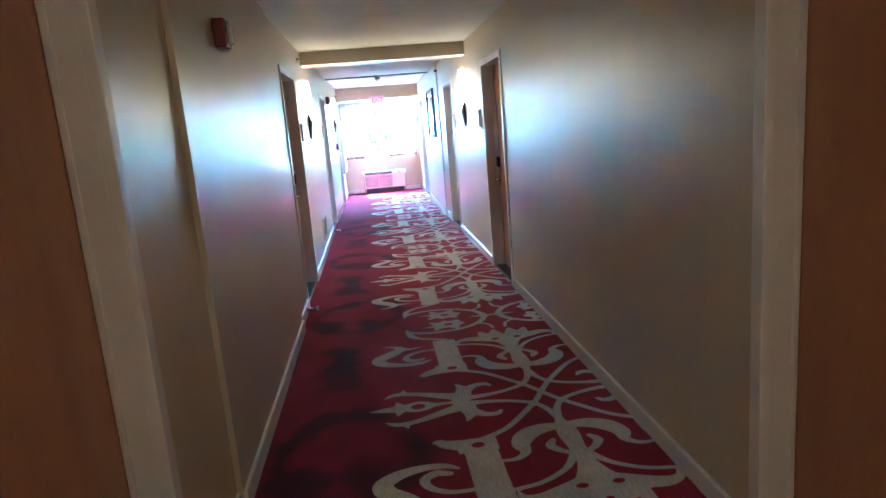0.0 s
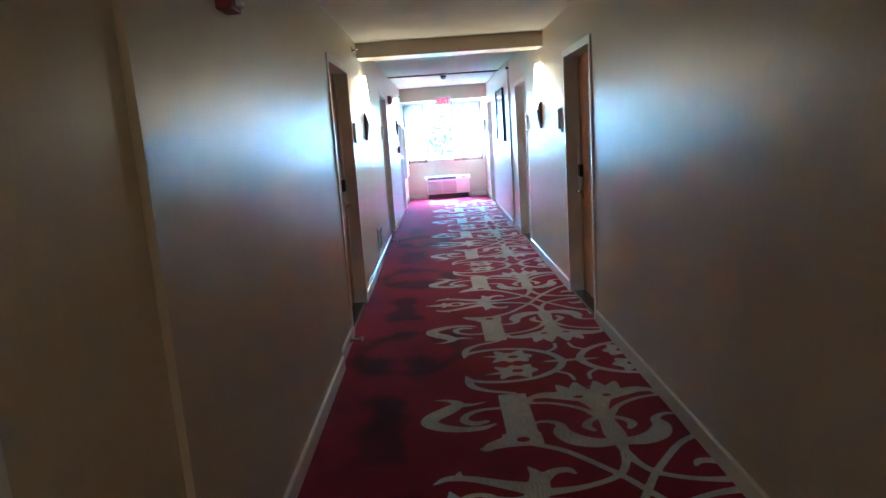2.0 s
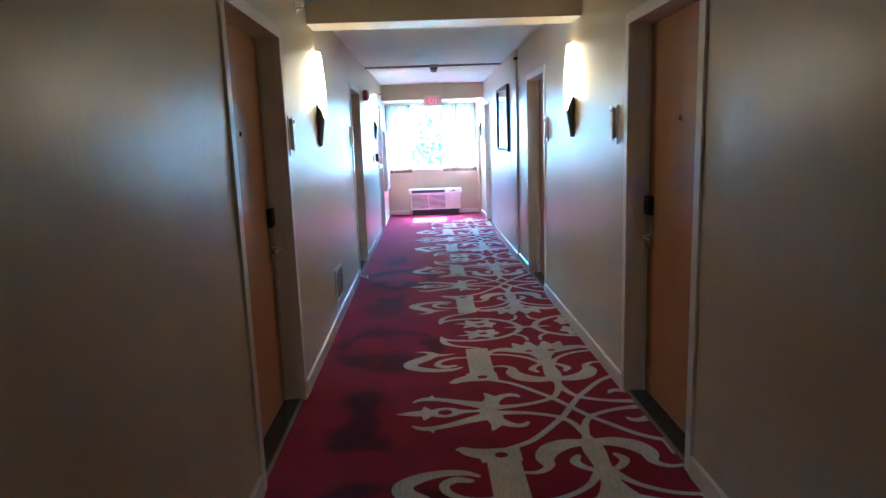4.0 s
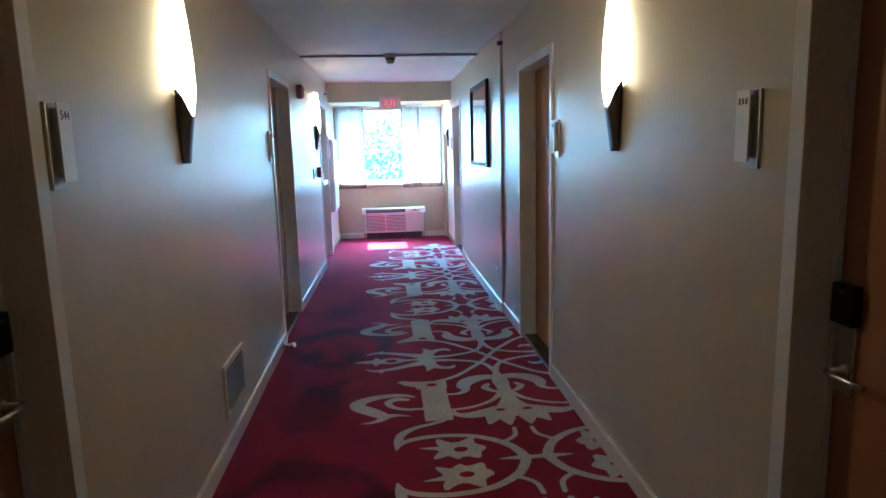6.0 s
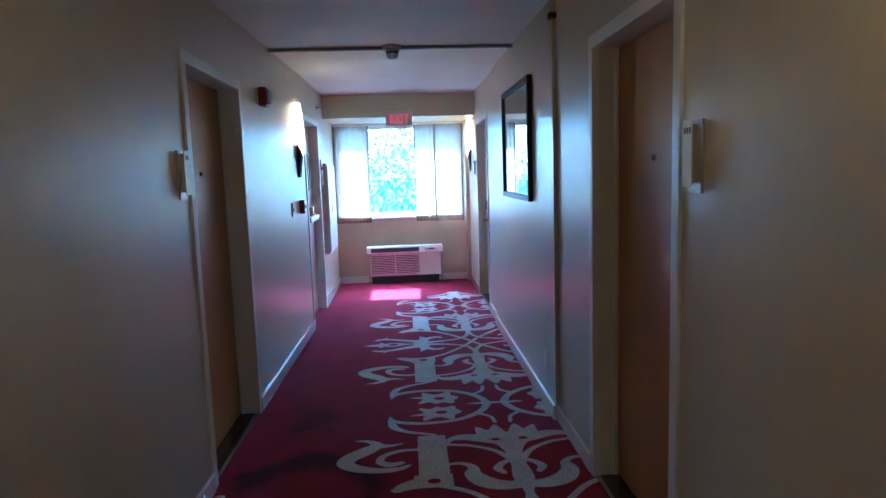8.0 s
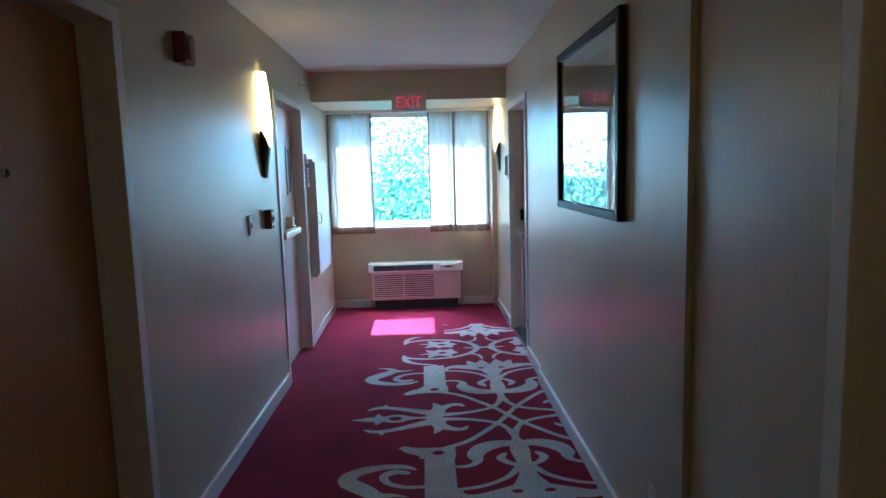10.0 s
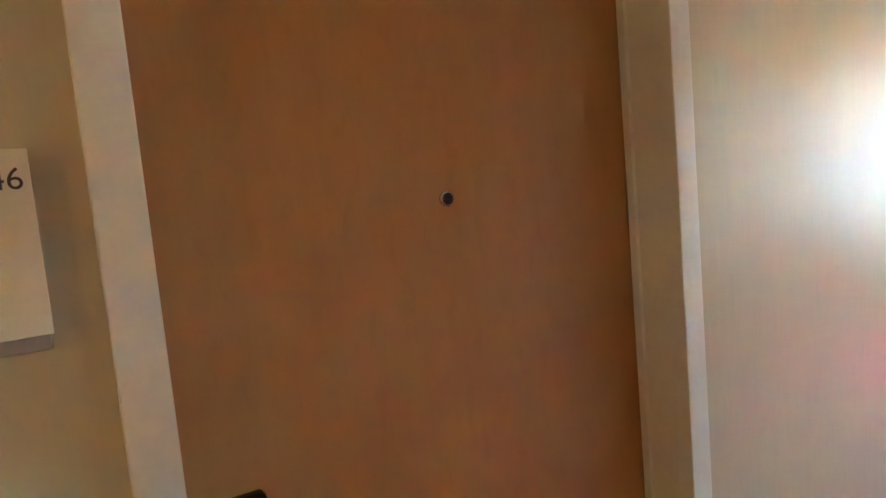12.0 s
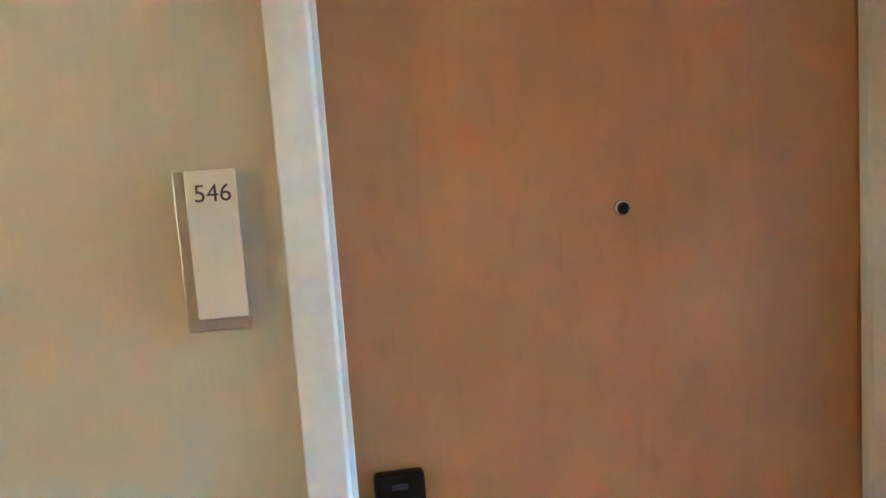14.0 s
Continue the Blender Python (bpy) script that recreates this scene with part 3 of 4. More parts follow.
def stair_door(name, side, y0, y1, face):
    """Cream steel fire door with a narrow wired light and a panic bar."""
    root = thing(name, "cream steel stairwell door with a panic bar", "fire door", kind="structure")
    for a, b, c in ((y0, y0 + 0.058, 1), (y1 - 0.058, y1, -1)):
        inner = b if c > 0 else a
        bm = bmesh.new()
        box(bm, side * (face - 0.010), side * (face + 0.030), a, b, 0.0, HEAD_Z - 0.058)
        box(bm, side * (face + 0.022), side * (WALL_BACK - 0.01), inner - c * 0.030, inner + c * 0.0005, 0.0, HEAD_Z - 0.058)
        box(bm, side * (STAIR_LEAF_X + 0.05), side * (STAIR_LEAF_X + 0.07), inner - c * 0.01, inner + c * 0.016, 0.0, HEAD_Z - 0.060)
        part("frame_jamb", bevelled(bm, 0.003), FRAME_PAINT, root)
    bm = bmesh.new()
    box(bm, side * (face - 0.010), side * (face + 0.030), y0, y1, HEAD_Z - 0.058, HEAD_Z)
    box(bm, side * (face + 0.022), side * (WALL_BACK - 0.01), y0 + 0.022, y1 - 0.022, HEAD_Z - 0.0585, HEAD_Z - 0.022)
    box(bm, side * (STAIR_LEAF_X + 0.05), side * (STAIR_LEAF_X + 0.07), y0 + 0.056, y1 - 0.056, HEAD_Z - 0.074, HEAD_Z - 0.04)
    part("frame_head", bevelled(bm, 0.003), FRAME_PAINT, root)
    leaf = part("leaf", rounded_box(side * STAIR_LEAF_X, side * (STAIR_LEAF_X + 0.045), y0 + 0.0615, y1 - 0.0615, 0.004, HEAD_Z - 0.062, 0.002), STEEL_PAINT, root)
    yw = y0 + 0.80
    bm = bmesh.new()
    for a, b, z0, z1 in ((yw - 0.075, yw - 0.055, 1.36, 1.76), (yw + 0.055, yw + 0.075, 1.36, 1.76), (yw - 0.055, yw + 0.055, 1.36, 1.38), (yw - 0.055, yw + 0.055, 1.74, 1.76)):
        box(bm, side * STAIR_LEAF_X, side * (STAIR_LEAF_X - 0.010), a, b, z0, z1)
    part("window_frame", bm, STEEL_PAINT, leaf)
    part("window_pane", rounded_box(side * STAIR_LEAF_X, side * (STAIR_LEAF_X - 0.004), yw - 0.054, yw + 0.054, 1.381, 1.739, 0.001, 1), PRINT, leaf, "dark wired-glass light")
    bm = rounded_box(side * (STAIR_LEAF_X - 0.045), side * (STAIR_LEAF_X - 0.105), y0 + 0.12, y1 - 0.36, 1.055, 1.105, 0.008)
    part("panic_bar", bm, BAR_METAL, leaf, "pale brassy panic bar")
    for a in (y0 + 0.09, y1 - 0.43):
        part("bar_bracket", rounded_box(side * STAIR_LEAF_X, side * (STAIR_LEAF_X - 0.070), a, a + 0.07, 1.035, 1.12, 0.006), BRASS, leaf, "brass bar bracket")
    part("latch_case", rounded_box(side * STAIR_LEAF_X, side * (STAIR_LEAF_X - 0.055), y1 - 0.43, y1 - 0.36, 1.12, 1.19, 0.008), BRASS, leaf, "brass latch case")
    return root


for k, (side, y0, y1, face) in enumerate(DOORS):
    if k == 6:
        stair_door("door_7", side, y0, y1, face)
    else:
        room_door(f"door_{k + 1}", side, y0, y1, face, k in (2, 3, 7), "closed cherry-veneer guest room door in a cream steel frame")


# ---- wall sconces ----
def sconce(side, y, face, z0):
    """Half-round glass shade rising from a slanting bronze cup."""
    root = thing("wall_sconce", "lit frosted-glass wall sconce with a dark bronze cup", "wall lamp", "corridor sconces")
    root.location = (side * face, y, z0)

    def half_width(h):
        return 0.030 + 0.048 * math.sin(math.pi * min(1.0, (0.10 + h / 0.67 * 0.78))) ** 0.9

    def shell(h0_at, h1_at, name, mat, grow, label):
        bm = bmesh.new()
        rows, cols = 22, 16
        grid = []
        for i in range(rows + 1):
            row = []
            for j in range(cols + 1):
                a = math.pi * j / cols
                depth01 = math.sin(a)
                h = h0_at(depth01) + (h1_at(depth01) - h0_at(depth01)) * i / rows
                w = half_width(h) + grow
                row.append(bm.verts.new((-side * (0.006 + depth01 * w * (0.78 if h > 0.30 else 0.30 + 1.6 * h)), math.cos(a) * w, h)))
            grid.append(row)
        for i in range(rows):
            for j in range(cols):
                f = bm.faces.new((grid[i][j], grid[i][j + 1], grid[i + 1][j + 1], grid[i + 1][j]))
                f.smooth = True
        bm.faces.new(grid[0])
        bm.faces.new(grid[-1])
        back = [r[0] for r in grid] + [r[-1] for r in reversed(grid)]
        bm.faces.new(back)
        return part(name, bm, mat, root, label)
    cut = lambda d: 0.305 - 0.115 * d ** 1.5
    shell(lambda d: cut(d) - 0.02, lambda d: 0.668, "shade", SHADE_GLOW, 0.0, "glowing frosted glass shade")
    shell(lambda d: 0.0, cut, "cup", BRONZE, 0.003, "dark bronze cup")
    part("wall_plate", rounded_box(0, -side * 0.008, -0.022, 0.022, 0.02, 0.24, 0.002), BRONZE, root)
    return root


# the last two, at y 0.65, are an unseen pair added to warm the near jambs
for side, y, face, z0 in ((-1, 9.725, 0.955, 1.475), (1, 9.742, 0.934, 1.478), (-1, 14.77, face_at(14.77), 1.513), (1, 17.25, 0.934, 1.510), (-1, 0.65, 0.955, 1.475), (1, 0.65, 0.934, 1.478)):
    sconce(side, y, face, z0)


# ---- room number plates ----
def number_plate(side, y, face, z, text=""):
    """Bowed metal plate on the wall with the room number."""
    root = thing("room_sign", f"champagne metal room sign reading {text}" if text else "champagne metal room sign with dark digits", "room sign", "room number signs")
    root.location = (side * face, y, z)
    out = -side
    face_plate = part("face_plate", rounded_box(out * 0.026, out * 0.030, -0.033, 0.033, -0.098, 0.102, 0.0012), PLATE_FACE, root)
    part("back_plate", rounded_box(0, out * 0.010, -0.053, 0.030, -0.118, 0.103, 0.0015), ALUMINIUM, root, "brushed aluminium back plate")
    part("standoff", rounded_box(out * 0.008, out * 0.027, -0.024, 0.022, -0.085, 0.088, 0.001), ALUMINIUM, root)
    if not text:
        for k in range(3):
            part("digit_bar", rounded_box(out * 0.0298, out * 0.0306, -0.024 + k * 0.017, -0.013 + k * 0.017, 0.062, 0.080, 0.0004, 1), PRINT, face_plate)
        return root
    cu = bpy.data.curves.new("number", "FONT")
    cu.body, cu.size, cu.align_x, cu.extrude = text, 0.033, "CENTER", 0.0004
    tmp = bpy.data.objects.new("number", cu)
    scene.collection.objects.link(tmp)
    me = bpy.data.meshes.new_from_object(tmp.evaluated_get(bpy.context.evaluated_depsgraph_get()))
    bpy.data.objects.remove(tmp)
    me.materials.append(INK)
    ob = new("number", me)
    ob.parent = root
    ob.matrix_basis = pose(out * 0.0303, 0.002, 0.060, 90, 0, -90 * side)
    return root


number_plate(-1, 8.660, 0.955, 1.552, "544")
number_plate(1, 8.675, 0.934, 1.552)
number_plate(-1, 11.774, 0.955, 1.555, "546")
number_plate(1, 10.730, 0.934, 1.555)
number_plate(1, 16.69, 0.934, 1.555)


# ---- fire alarm, switches, grille, outlet ----
def strobe(y, face, z):
    root = thing("fire_alarm_strobe", "red fire alarm horn with a clear strobe lens", "fire alarm", "fire alarms")
    root.location = (-face, y, z)
    housing = part("housing", rounded_box(0, 0.055, -0.06, 0.06, -0.065, 0.065, 0.008, 3), RED_BOX, root)
    bm = bmesh.new()
    for k in range(4):
        box(bm, 0.0555, 0.058, -0.050, -0.016, 0.045 - k * 0.018, 0.038 - k * 0.018)
    part("grille", bm, BLACK, housing)
    part("lens", rounded_box(0.050, 0.078, -0.010, 0.045, -0.050, 0.045, 0.012, 3), LENS, root, "clear strobe lens")
    return root


strobe(5.15, 0.930, 2.03)
strobe(13.46, face_at(13.46), 2.085)

pull = thing("fire_alarm_pull_station", "red manual fire alarm pull station on the wall", "fire alarm")
pull.location = (-face_at(14.745), 14.745, 1.245)
pull_box = part("housing", rounded_box(0, 0.045, -0.042, 0.042, -0.062, 0.062, 0.006), RED_BOX, pull)
part("handle", rounded_box(0.044, 0.062, -0.030, 0.030, -0.012, 0.018, 0.005), WHITE_BOX, pull, "white pull handle")
for z in (0.035, -0.035):
    part("label_bar", rounded_box(0.0452, 0.0465, -0.028, 0.028, z - 0.004, z + 0.004, 0.0004, 1), WHITE_BOX, pull_box)

sw = thing("light_switch", "white light switch plate with a white toggle", "light switch")
sw.location = (-face_at(14.36), 14.36, 1.237)
part("plate", rounded_box(0, 0.012, -0.036, 0.036, -0.058, 0.058, 0.004), WHITE_BOX, sw)
part("toggle", rounded_box(0.011, 0.021, -0.006, 0.006, -0.014, 0.014, 0.002), WHITE_BOX, sw, "small white toggle")
for z in (-0.040, 0.040):
    part("plate_screw", rounded_box(0.0115, 0.0128, -0.004, 0.004, z - 0.004, z + 0.004, 0.0004, 1), PRINT, sw)

vent = thing("wall_vent", "cream metal return-air grille low on the wall", "vent grille")
vent.location = (-0.955, 10.22, 0.328)
bm = bmesh.new()
for a, b, z0, z1 in ((-0.215, -0.19, -0.138, 0.138), (0.19, 0.215, -0.138, 0.138), (-0.19, 0.19, -0.138, -0.113), (-0.19, 0.19, 0.113, 0.138)):
    box(bm, 0.0, 0.014, a, b, z0, z1)
part("frame", bm, STEEL_PAINT, vent)
# no duct is built: its shade is the dark colour of this flat sheet
part("backing", rounded_box(0, 0.003, -0.189, 0.189, -0.112, 0.112, 0.001, 1), AC_DARK, vent, "flat dark sheet for the shade behind the slats")
slat_mesh = None
for k in range(15):
    if slat_mesh is None:
        bm = bmesh.new()
        v = box(bm, 0.003, 0.011, -0.189, 0.189, -0.002, 0.002)
        for q in v:
            if q.co.x > 0.007:
                q.co.z -= 0.006
        s = part("slat", bm, GRILLE, vent)
        slat_mesh = s.data
    else:
        s = new("slat", slat_mesh)
        s.parent = vent
    s.location = (0, 0, -0.100 + k * 0.0148)

outlet = thing("wall_outlet", "white duplex power outlet above the baseboard", "power outlet")
outlet.location = (0.912, 12.745, 0.312)
part("plate", rounded_box(0, -0.007, -0.036, 0.036, -0.058, 0.058, 0.003), WHITE_BOX, outlet)
for z in (-0.026, 0.026):
    part("socket", rounded_box(-0.006, -0.010, -0.016, 0.016, z - 0.014, z + 0.014, 0.003), FRAME_PAINT, outlet)


def door_stop(y, face):
    root = thing("door_stop", "chrome door stop fixed to the baseboard", "door stop", "door stops")
    root.location = (-face + 0.016, y, 0.055)
    bm = bmesh.new()
    lathe(bm, [(0.026, 0), (0.026, 0.006), (0.012, 0.011), (0.012, 0.058), (0.018, 0.061), (0.019, 0.078), (0.010, 0.084)], (0, 0, 0), (1, 0, 0), 16)
    part("rod", bm, CHROME, root)
    bm = bmesh.new()
    lathe(bm, [(0.018, 0.0835), (0.018, 0.096), (0.007, 0.099)], (0, 0, 0), (1, 0, 0), 14)
    part("rubber_tip", bm, WHITE_BOX, root, "white rubber tip")


door_stop(7.29, 0.955)
door_stop(11.66, 0.955)


def sprinkler(y, face, z):
    root = thing("sidewall_sprinkler", "small chrome sidewall sprinkler head", "sprinkler", "sprinklers")
    root.location = (-face, y, z)
    bm = bmesh.new()
    lathe(bm, [(0.030, 0), (0.028, 0.006), (0.012, 0.010), (0.011, 0.035), (0.006, 0.040)], (0, 0, 0), (1, 0, 0), 18)
    part("escutcheon", bm, CHROME, root)
    bm = bmesh.new()
    for s in (-1, 1):
        tube(bm, [(0.030, s * 0.010, 0), (0.045, s * 0.014, 0), (0.060, 0.002 * s, 0)], 0.0025, 6)
    box(bm, 0.060, 0.063, -0.016, 0.016, -0.010, 0.014)
    part("deflector", bm, CHROME, root)


sprinkler(9.12, 0.955, 2.335)
sprinkler(16.19, 0.918, 2.285)

# smoke detector on the raceway
det = thing("smoke_detector", "white smoke detector on the ceiling raceway", "smoke detector")
det.location = (-0.008, 13.79, CEIL_Z)
bm = bmesh.new()
lathe(bm, [(0.072, 0), (0.072, -0.024), (0.064, -0.034), (0.048, -0.038), (0.044, -0.080), (0.028, -0.098)], (0, 0, 0), (0, 0, 1), 28)
# white plastic made grey: its backlit shade is put into the base colour
part("body", bm, material("backlit_detector_plastic", (0.40, 0.38, 0.36), rough=0.5, vary=0.05, bump=0.01), det)
bm = bmesh.new()
lathe(bm, [(0.049, -0.042), (0.049, -0.060)], (0, 0, 0), (0, 0, 1), 20)
part("sensing_chamber", bm, AC_DARK, det, "dark slotted chamber")

# pipe clamp at the wall offset
bm = rounded_box(0.890, 0.936, 12.475, 12.527, 2.36, 2.395, 0.006)
tagged(part("trim_clamp", bm, BRONZE), "dark metal strap at the wall offset", "strap", kind="structure")

# ---- picture ----
pic = thing("framed_picture", "black-framed glazed picture with a reflecting pane", "picture")
pic.location = (0.912, 13.65, 1.7245)
PW, PH, PB = 0.560, 0.4215, 0.040
for n_, a, b, z0, z1 in (("frame_side", -PW, -PW + PB, -PH, PH), ("frame_side", PW - PB, PW, -PH, PH), ("frame_rail", -PW + PB, PW - PB, -PH, -PH + PB), ("frame_rail", -PW + PB, PW - PB, PH - PB, PH)):
    part(n_, rounded_box(-0.002, -0.034, a, b, z0, z1, 0.005), BLACK_WOOD, pic)
MW = 0.085
part("print", rounded_box(-0.004, -0.010, -PW + PB + MW, PW - PB - MW, -PH + PB + MW, PH - PB - MW, 0.001, 1), PRINT, pic, "dark print behind glass")
bm = bmesh.new()
for a, b, z0, z1 in ((-PW + PB, -PW + PB + MW, -PH + PB, PH - PB), (PW - PB - MW, PW - PB, -PH + PB, PH - PB),
                     (-PW + PB + MW, PW - PB - MW, -PH + PB, -PH + PB + MW), (-PW + PB + MW, PW - PB - MW, PH - PB - MW, PH - PB)):
    box(bm, -0.004, -0.012, a, b, z0, z1)
part("mat", bm, material("grey_mat_board", (0.34, 0.33, 0.31), rough=0.8, vary=0.04, bump=0.02), pic, "grey mat board round the print")
pane = part("glass", rounded_box(-0.015, -0.018, -PW + PB, PW - PB, -PH + PB, PH - PB, 0.0006, 1), GLASS, pic, "reflecting picture glass")
pane.visible_shadow = False

# ---- exit sign ----
ex = thing("exit_sign", "red-lettered EXIT sign hanging at the soffit", "exit sign")
ex.location = (0.010, 16.675, 2.170)
sign_box = part("housing", rounded_box(-0.161, 0.161, -0.045, 0.0, -0.088, 0.098, 0.006), material("grey_sign_housing", (0.62, 0.54, 0.53), rough=0.4, vary=0.05, bump=0.01), ex)
part("canopy", rounded_box(-0.06, 0.06, 0.0, 0.046, 0.035, 0.085, 0.003), WHITE_BOX, ex)
cu = bpy.data.curves.new("letters", "FONT")
cu.body, cu.size, cu.align_x, cu.extrude, cu.offset = "EXIT", 0.148, "CENTER", 0.001, 0.002
tmp = bpy.data.objects.new("letters", cu)
scene.collection.objects.link(tmp)
me = bpy.data.meshes.new_from_object(tmp.evaluated_get(bpy.context.evaluated_depsgraph_get()))
bpy.data.objects.remove(tmp)
me.materials.append(EXIT_GLOW)
lt = new("letters", me)
lt.parent = sign_box
lt.matrix_basis = pose(0, -0.0462, -0.048, 90, 0, 0) @ Matrix.Diagonal((0.80, 1, 1, 1))

# ---- window with drapes ----
win = thing("window_1", "wide white sliding window above the heater", "window", kind="structure")
yf = END_Y + 0.10
for n_, a, b, z0, z1 in (("window_frame", WIN_X0, WIN_X0 + 0.05, WIN_Z0, WIN_Z1), ("window_frame", WIN_X1 - 0.05, WIN_X1, WIN_Z0, WIN_Z1),
                         ("window_frame", WIN_X0 + 0.05, WIN_X1 - 0.05, WIN_Z0, WIN_Z0 + 0.055), ("window_frame", WIN_X0 + 0.05, WIN_X1 - 0.05, WIN_Z1 - 0.05, WIN_Z1),
                         ("mullion", -0.480, -0.440, WIN_Z0 + 0.055, WIN_Z1 - 0.05), ("mullion", 0.40, 0.44, WIN_Z0 + 0.055, WIN_Z1 - 0.05)):
    part(n_, rounded_box(a, b, yf - 0.03, yf + 0.03, z0, z1, 0.004), AC_WHITE, win)
for a, b in ((WIN_X0 + 0.05, -0.480), (-0.440, 0.40), (0.44, WIN_X1 - 0.05)):
    p = part("pane", rounded_box(a, b, yf - 0.003, yf + 0.003, WIN_Z0 + 0.055, WIN_Z1 - 0.05, 0.0005, 1), GLASS, win)
    p.visible_shadow = False
part("window_sill", rounded_box(WIN_X0 - 0.03, WIN_X1 + 0.015, END_Y - 0.035, END_Y + 0.05, WIN_Z0 - 0.028, WIN_Z0 + 0.003, 0.006), TRIM, win)


def drape(x0, x1, y, z0, z1, label, folds):
    root = thing("window_drape", label, "curtain", "window drapes")
    hem = 0.078
    seam = 0.022

    def sheet(a0, a1, z_low, z_high, off):
        bm = bmesh.new()
        nx, nz = max(4, int(60 * (a1 - a0))), 14
        rows = []
        for k in range(nz + 1):
            z = z_low + (z_high - z_low) * k / nz
            row = []
            for i in range(nx + 1):
                p = a0 + (a1 - a0) * i / nx
                yy = y + off + 0.006 * math.sin(p * folds * math.tau) + 0.002 * math.sin(p * folds * 2.7 * math.tau + 1) + 0.0015 * math.sin(3 * z + 9 * p)
                row.append(bm.verts.new((x0 + (x1 - x0) * p + 0.003 * math.sin(2.2 * z + 5 * x0), yy, z)))
            rows.append(row)
        for a, b in zip(rows, rows[1:]):
            for i in range(nx):
                bm.faces.new((a[i], a[i + 1], b[i + 1], b[i])).smooth = True
        return bm
    edge = seam / (x1 - x0)
    part("sheer", sheet(edge, 1 - edge, z0 + hem, z1, 0), SHEER, root, "beige sheer panel")
    part("hem", sheet(0, 1, z0, z0 + hem, -0.002), HEM, root, "double-layer hem with the wall's shade in its colour")
    for a0, a1 in ((0, edge), (1 - edge, 1)):
        part("side_seam", sheet(a0, a1, z0 + hem, z1, 0), SEAM, root, "double-layer side seam")
    return root


drape(-0.915, -0.423, END_Y - 0.050, 0.850, 2.172, "beige sheer drape drawn to one side of the window", 4)
drape(0.190, 0.487, END_Y - 0.055, 0.848, 2.172, "beige sheer drape hanging beside the open gap", 2)
drape(0.462, 0.860, END_Y - 0.075, 0.845, 2.172, "beige sheer drape overlapping its neighbour", 3)
rod = thing("curtain_rail", "white curtain rail above the window", "curtain rail")
part("rail", rounded_box(-0.915, 0.876, END_Y - 0.088, END_Y - 0.038, 2.170, 2.201, 0.004), AC_WHITE, rod)

# ---- heater below the window ----
ac = thing("wall_air_conditioner", "aged white packaged terminal air conditioner below the window", "air conditioner")
ac.location = (0.012, END_Y, 0.032)
AX = 0.525
bm = rounded_box(-AX + 0.03, AX - 0.03, -0.175, 0.02, 0.075, 0.40, 0.012, 3)
part("cabinet", bm, AC_WHITE, ac)
bm = bmesh.new()
v = box(bm, -AX, AX, -0.215, 0.005, 0.395, 0.485)
for q in v:
    if q.co.y < -0.1 and q.co.z > 0.45:
        q.co.y += 0.035
part("top_panel", bevelled(bm, 0.008, 3), AC_WHITE, ac)
bm = bmesh.new()
v = box(bm, -AX + 0.06, AX - 0.33, -0.2125, -0.15, 0.412, 0.468)
for q in v:
    if q.co.z > 0.45 and q.co.y < -0.2:
        q.co.y += 0.018
outlet_grille = part("outlet_grille", bm, AC_DARK, ac, "dark air outlet")
mesh = None
for k in range(4):
    if mesh is None:
        s = part("outlet_slat", rounded_box(-0.004, 0.004, -0.2175, -0.18, 0.414, 0.466, 0.001, 1), GRILLE, outlet_grille)
        mesh = s.data
    else:
        s = new("outlet_slat", mesh)
        s.parent = outlet_grille
    s.location = (-AX + 0.06 + (k + 0.5) * 0.16, 0, 0)
controls = part("control_panel", rounded_box(AX - 0.25, AX - 0.08, -0.2175, -0.18, 0.415, 0.465, 0.002), WHITE_BOX, ac)
part("control_display", rounded_box(AX - 0.20, AX - 0.13, -0.2200, -0.19, 0.438, 0.455, 0.001, 1), BLACK, controls, "small dark display")
intake = part("intake_backing", rounded_box(-AX + 0.06, AX - 0.33, -0.1765, -0.170, 0.10, 0.375, 0.001, 1), material("intake_shadow", (0.07, 0.045, 0.04), rough=0.6, vary=0.1), ac)
mesh = None
for k in range(12):
    if mesh is None:
        bm = bmesh.new()
        box(bm, -AX + 0.06, AX - 0.33, -0.188, -0.176, -0.0055, 0.0055)
        s = part("intake_slat", bm, AC_WHITE, intake)
        mesh = s.data
    else:
        s = new("intake_slat", mesh)
        s.parent = intake
    s.location = (0, 0, 0.110 + k * 0.0234)
part("intake_divider", rounded_box(-0.145, -0.130, -0.188, -0.172, 0.098, 0.378, 0.001, 1), AC_WHITE, ac)
# dark fill below the cabinet stands for the shade in the gap
part("gap_shade_block", rounded_box(-AX + 0.06, AX - 0.06, -0.15, 0.0, -0.032, 0.08, 0.003), AC_DARK, ac, "dark block standing for the shaded gap below")

# ---- alcove wall cabinet and signs ----
cab = thing("wall_cabinet", "white metal wall cabinet with a small pull handle", "wall cabinet")
cab.location = (-0.918, 16.665, 1.130)
part("box", rounded_box(0, 0.062, -0.365, 0.365, -0.530, 0.530, 0.004), AC_WHITE, cab)
cab_door = part("door", rounded_box(0.0625, 0.079, -0.360, 0.360, -0.505, 0.505, 0.004), WHITE_BOX, cab)
bm = bmesh.new()
tube(bm, [(0.077, -0.30, -0.045), (0.102, -0.30, -0.040), (0.107, -0.30, 0.0), (0.102, -0.30, 0.040), (0.077, -0.30, 0.045)], 0.005, 8)
part("handle", bm, CHROME, cab_door, "chrome pull handle")
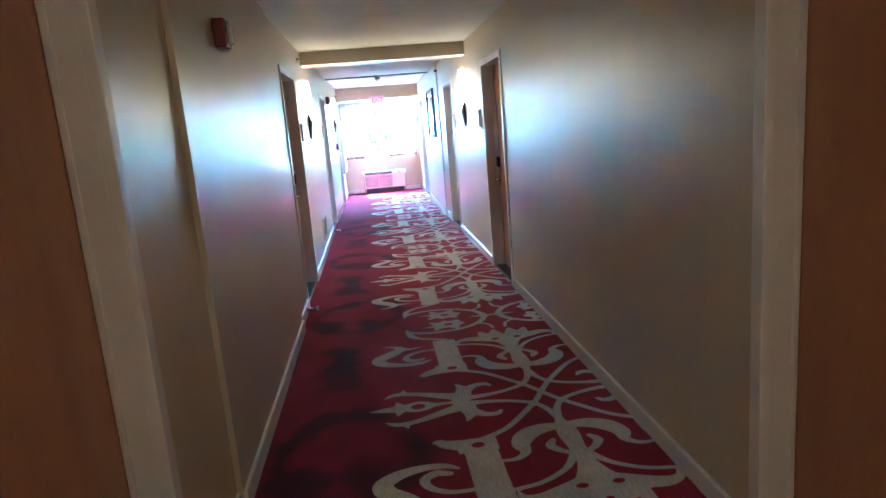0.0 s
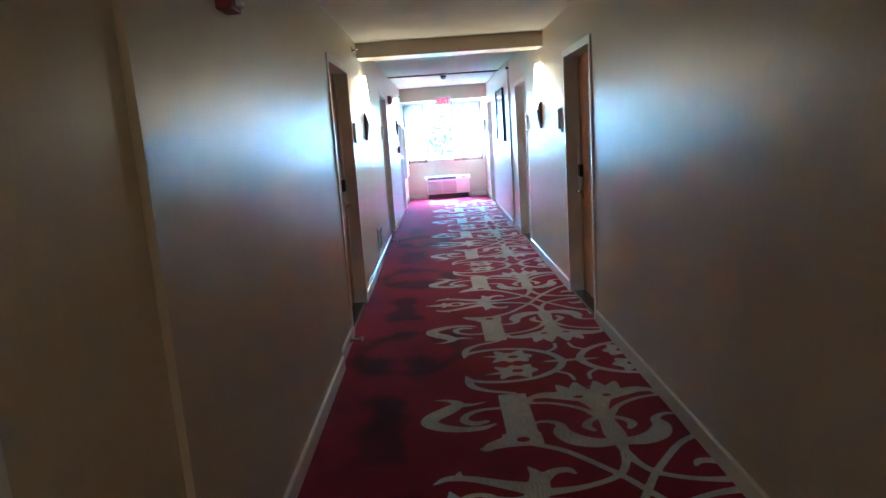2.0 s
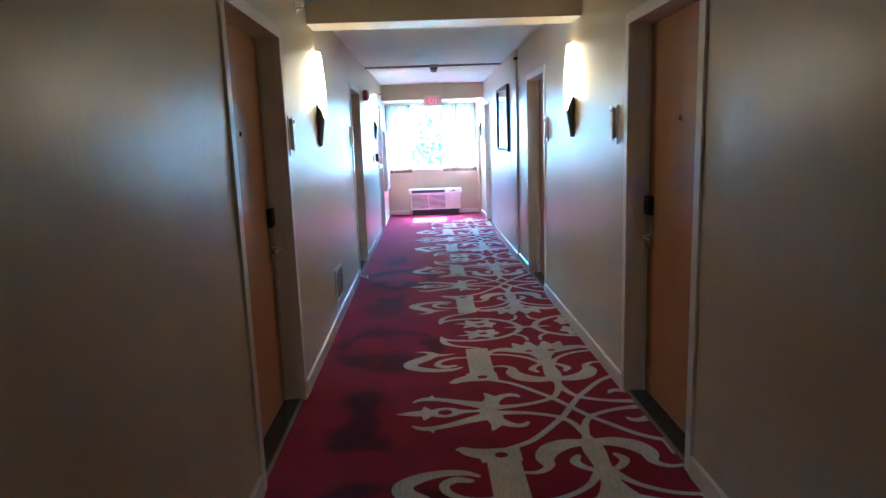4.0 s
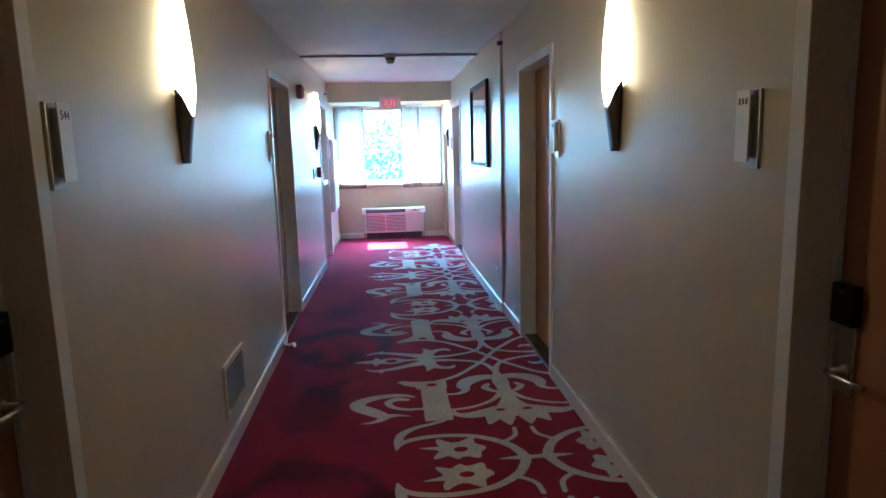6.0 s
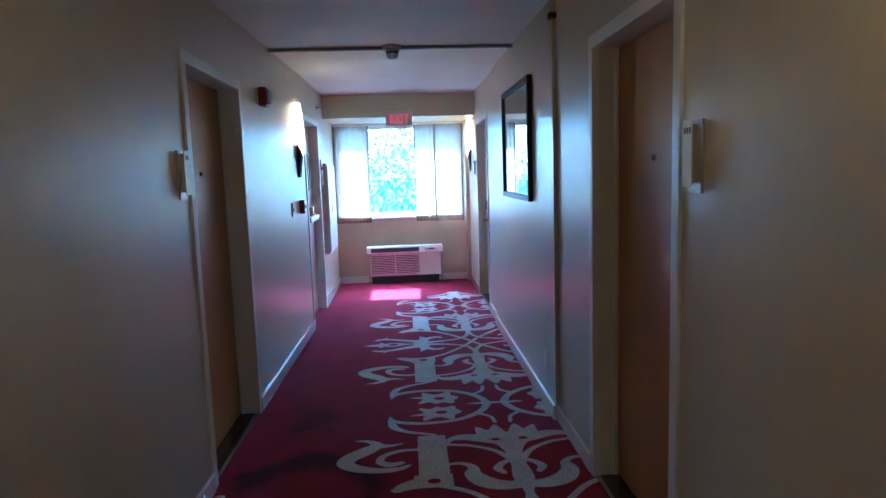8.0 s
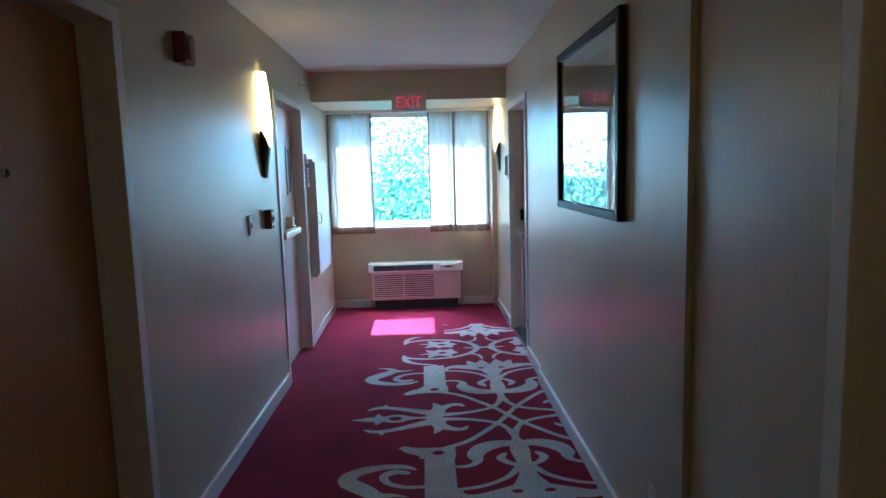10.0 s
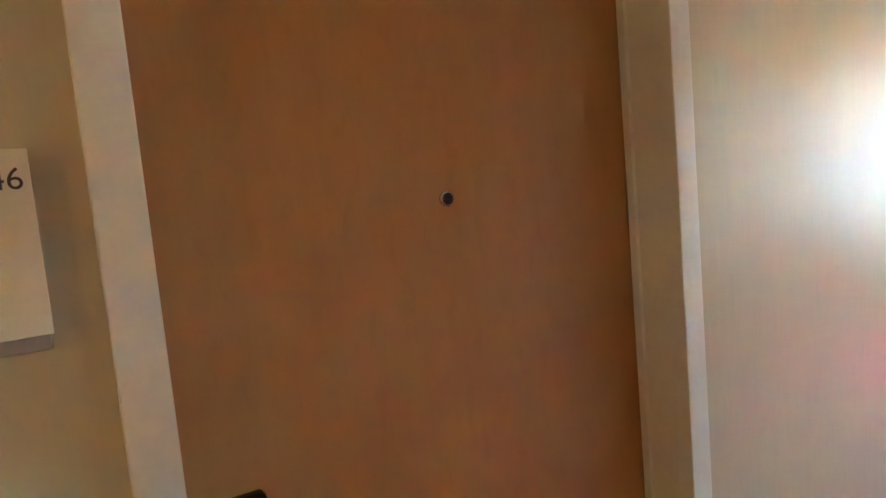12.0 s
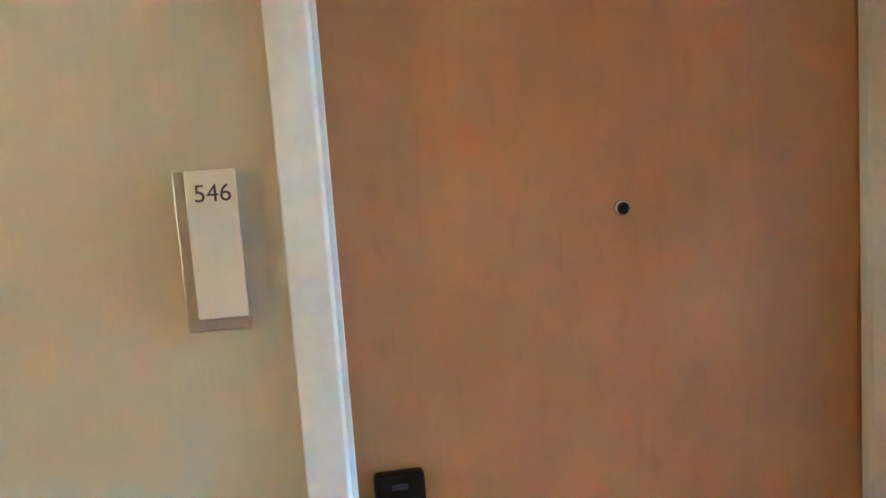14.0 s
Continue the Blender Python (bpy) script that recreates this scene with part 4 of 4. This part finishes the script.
for z, hh, lab in ((1.66, 0.045, "small white notice plate by the stair door"), (1.50, 0.085, "white notice plate with dark text rows")):
    sg = thing("notice_plate", lab, "notice", "stair notices")
    sg.location = (-0.918, 16.225, z)
    part("plate", rounded_box(0, 0.030, -0.055, 0.055, -hh, hh, 0.003), WHITE_BOX, sg)
    bm = bmesh.new()
    for k in range(int(hh / 0.02)):
        box(bm, 0.0302, 0.0312, -0.042, 0.042, hh - 0.022 - k * 0.030, hh - 0.030 - k * 0.030)
    part("text_bars", bm, PRINT, sg)

# ---- outdoors ----
GROUND_Z = -13.0
bm = bmesh.new()
g = [bm.verts.new(p) for p in ((-400, 18, GROUND_Z), (400, 18, GROUND_Z), (400, 900, GROUND_Z), (-400, 900, GROUND_Z))]
bm.faces.new(g)
tagged(part("ground", bm, GROUND), "grassy ground far below the window", "ground", kind="structure")


def tree(x, y, height, spread, seed, label, leaves=120, size=1.0):
    rng = random.Random(seed)
    root = thing("tree", label, "tree", "trees outside")
    root.location = (x, y, GROUND_Z)
    bm = bmesh.new()
    rings = 7
    top = height * 0.75
    pts = [Vector((0.25 * math.sin(k * 1.1 + seed), 0.25 * math.cos(k * 0.9), top * k / rings)) for k in range(rings + 1)]
    last = None
    for k, p in enumerate(pts):
        r = 0.32 * (1 - k / (rings + 1.5))
        ring = [bm.verts.new(p + Vector((r * math.cos(a * math.tau / 9), r * math.sin(a * math.tau / 9), 0))) for a in range(9)]
        if last:
            for a in range(9):
                bm.faces.new((last[a], last[(a + 1) % 9], ring[(a + 1) % 9], ring[a]))
        last = ring
    ends = []
    for k in range(16):
        z = top * rng.uniform(0.35, 1.0)
        a = rng.uniform(0, math.tau)
        s = spread * rng.uniform(0.5, 0.95) * (1.1 - 0.5 * z / height)
        end = Vector((s * math.cos(a), s * math.sin(a), z + rng.uniform(1.0, 3.0)))
        tube(bm, [Vector((0, 0, z)), Vector((end.x * 0.5, end.y * 0.5, (z + end.z) / 2 + 0.3)), end], 0.06, 6)
        ends.append(end)
    part("trunk", bm, BARK, root)
    clumps = []
    for e in ends:
        clumps += [e + Vector([rng.gauss(0, 1.0) for _ in range(3)]) for _ in range(6)]
    for _ in range(60):
        a, z = rng.uniform(0, math.tau), rng.uniform(0.35, 1.0)
        s = spread * math.sqrt(rng.random()) * (1.15 - 0.75 * abs(z - 0.55) / 0.55)
        clumps.append(Vector((s * math.cos(a), s * math.sin(a), z * height)))
    verts, faces = [], []
    for c in clumps:
        for _ in range(leaves):
            p = c + Vector([rng.gauss(0, 0.75) for _ in range(3)])
            d = Vector([rng.gauss(0, 1) for _ in range(3)]).normalized()
            s = d.orthogonal().normalized() * size * rng.uniform(0.06, 0.10)
            d = d * size * rng.uniform(0.14, 0.24)
            b = len(verts)
            verts += [p, p + d * 0.5 + s, p + d, p + d * 0.5 - s]
            faces.append((b, b + 1, b + 2, b + 3))
    me = bpy.data.meshes.new("crown")
    me.from_pydata([tuple(v) for v in verts], [], faces)
    me.materials.append(LEAF)
    ob = new("crown", me)
    ob.parent = root


tree(0.8, 30.0, 15.6, 4.6, 3, "tall leafy green tree outside the window", 380, 0.75)
tree(-5.5, 34.0, 14.2, 4.5, 5, "leafy green tree farther from the building")
tree(6.5, 35.0, 13.5, 4.8, 8, "leafy green tree of middling height")
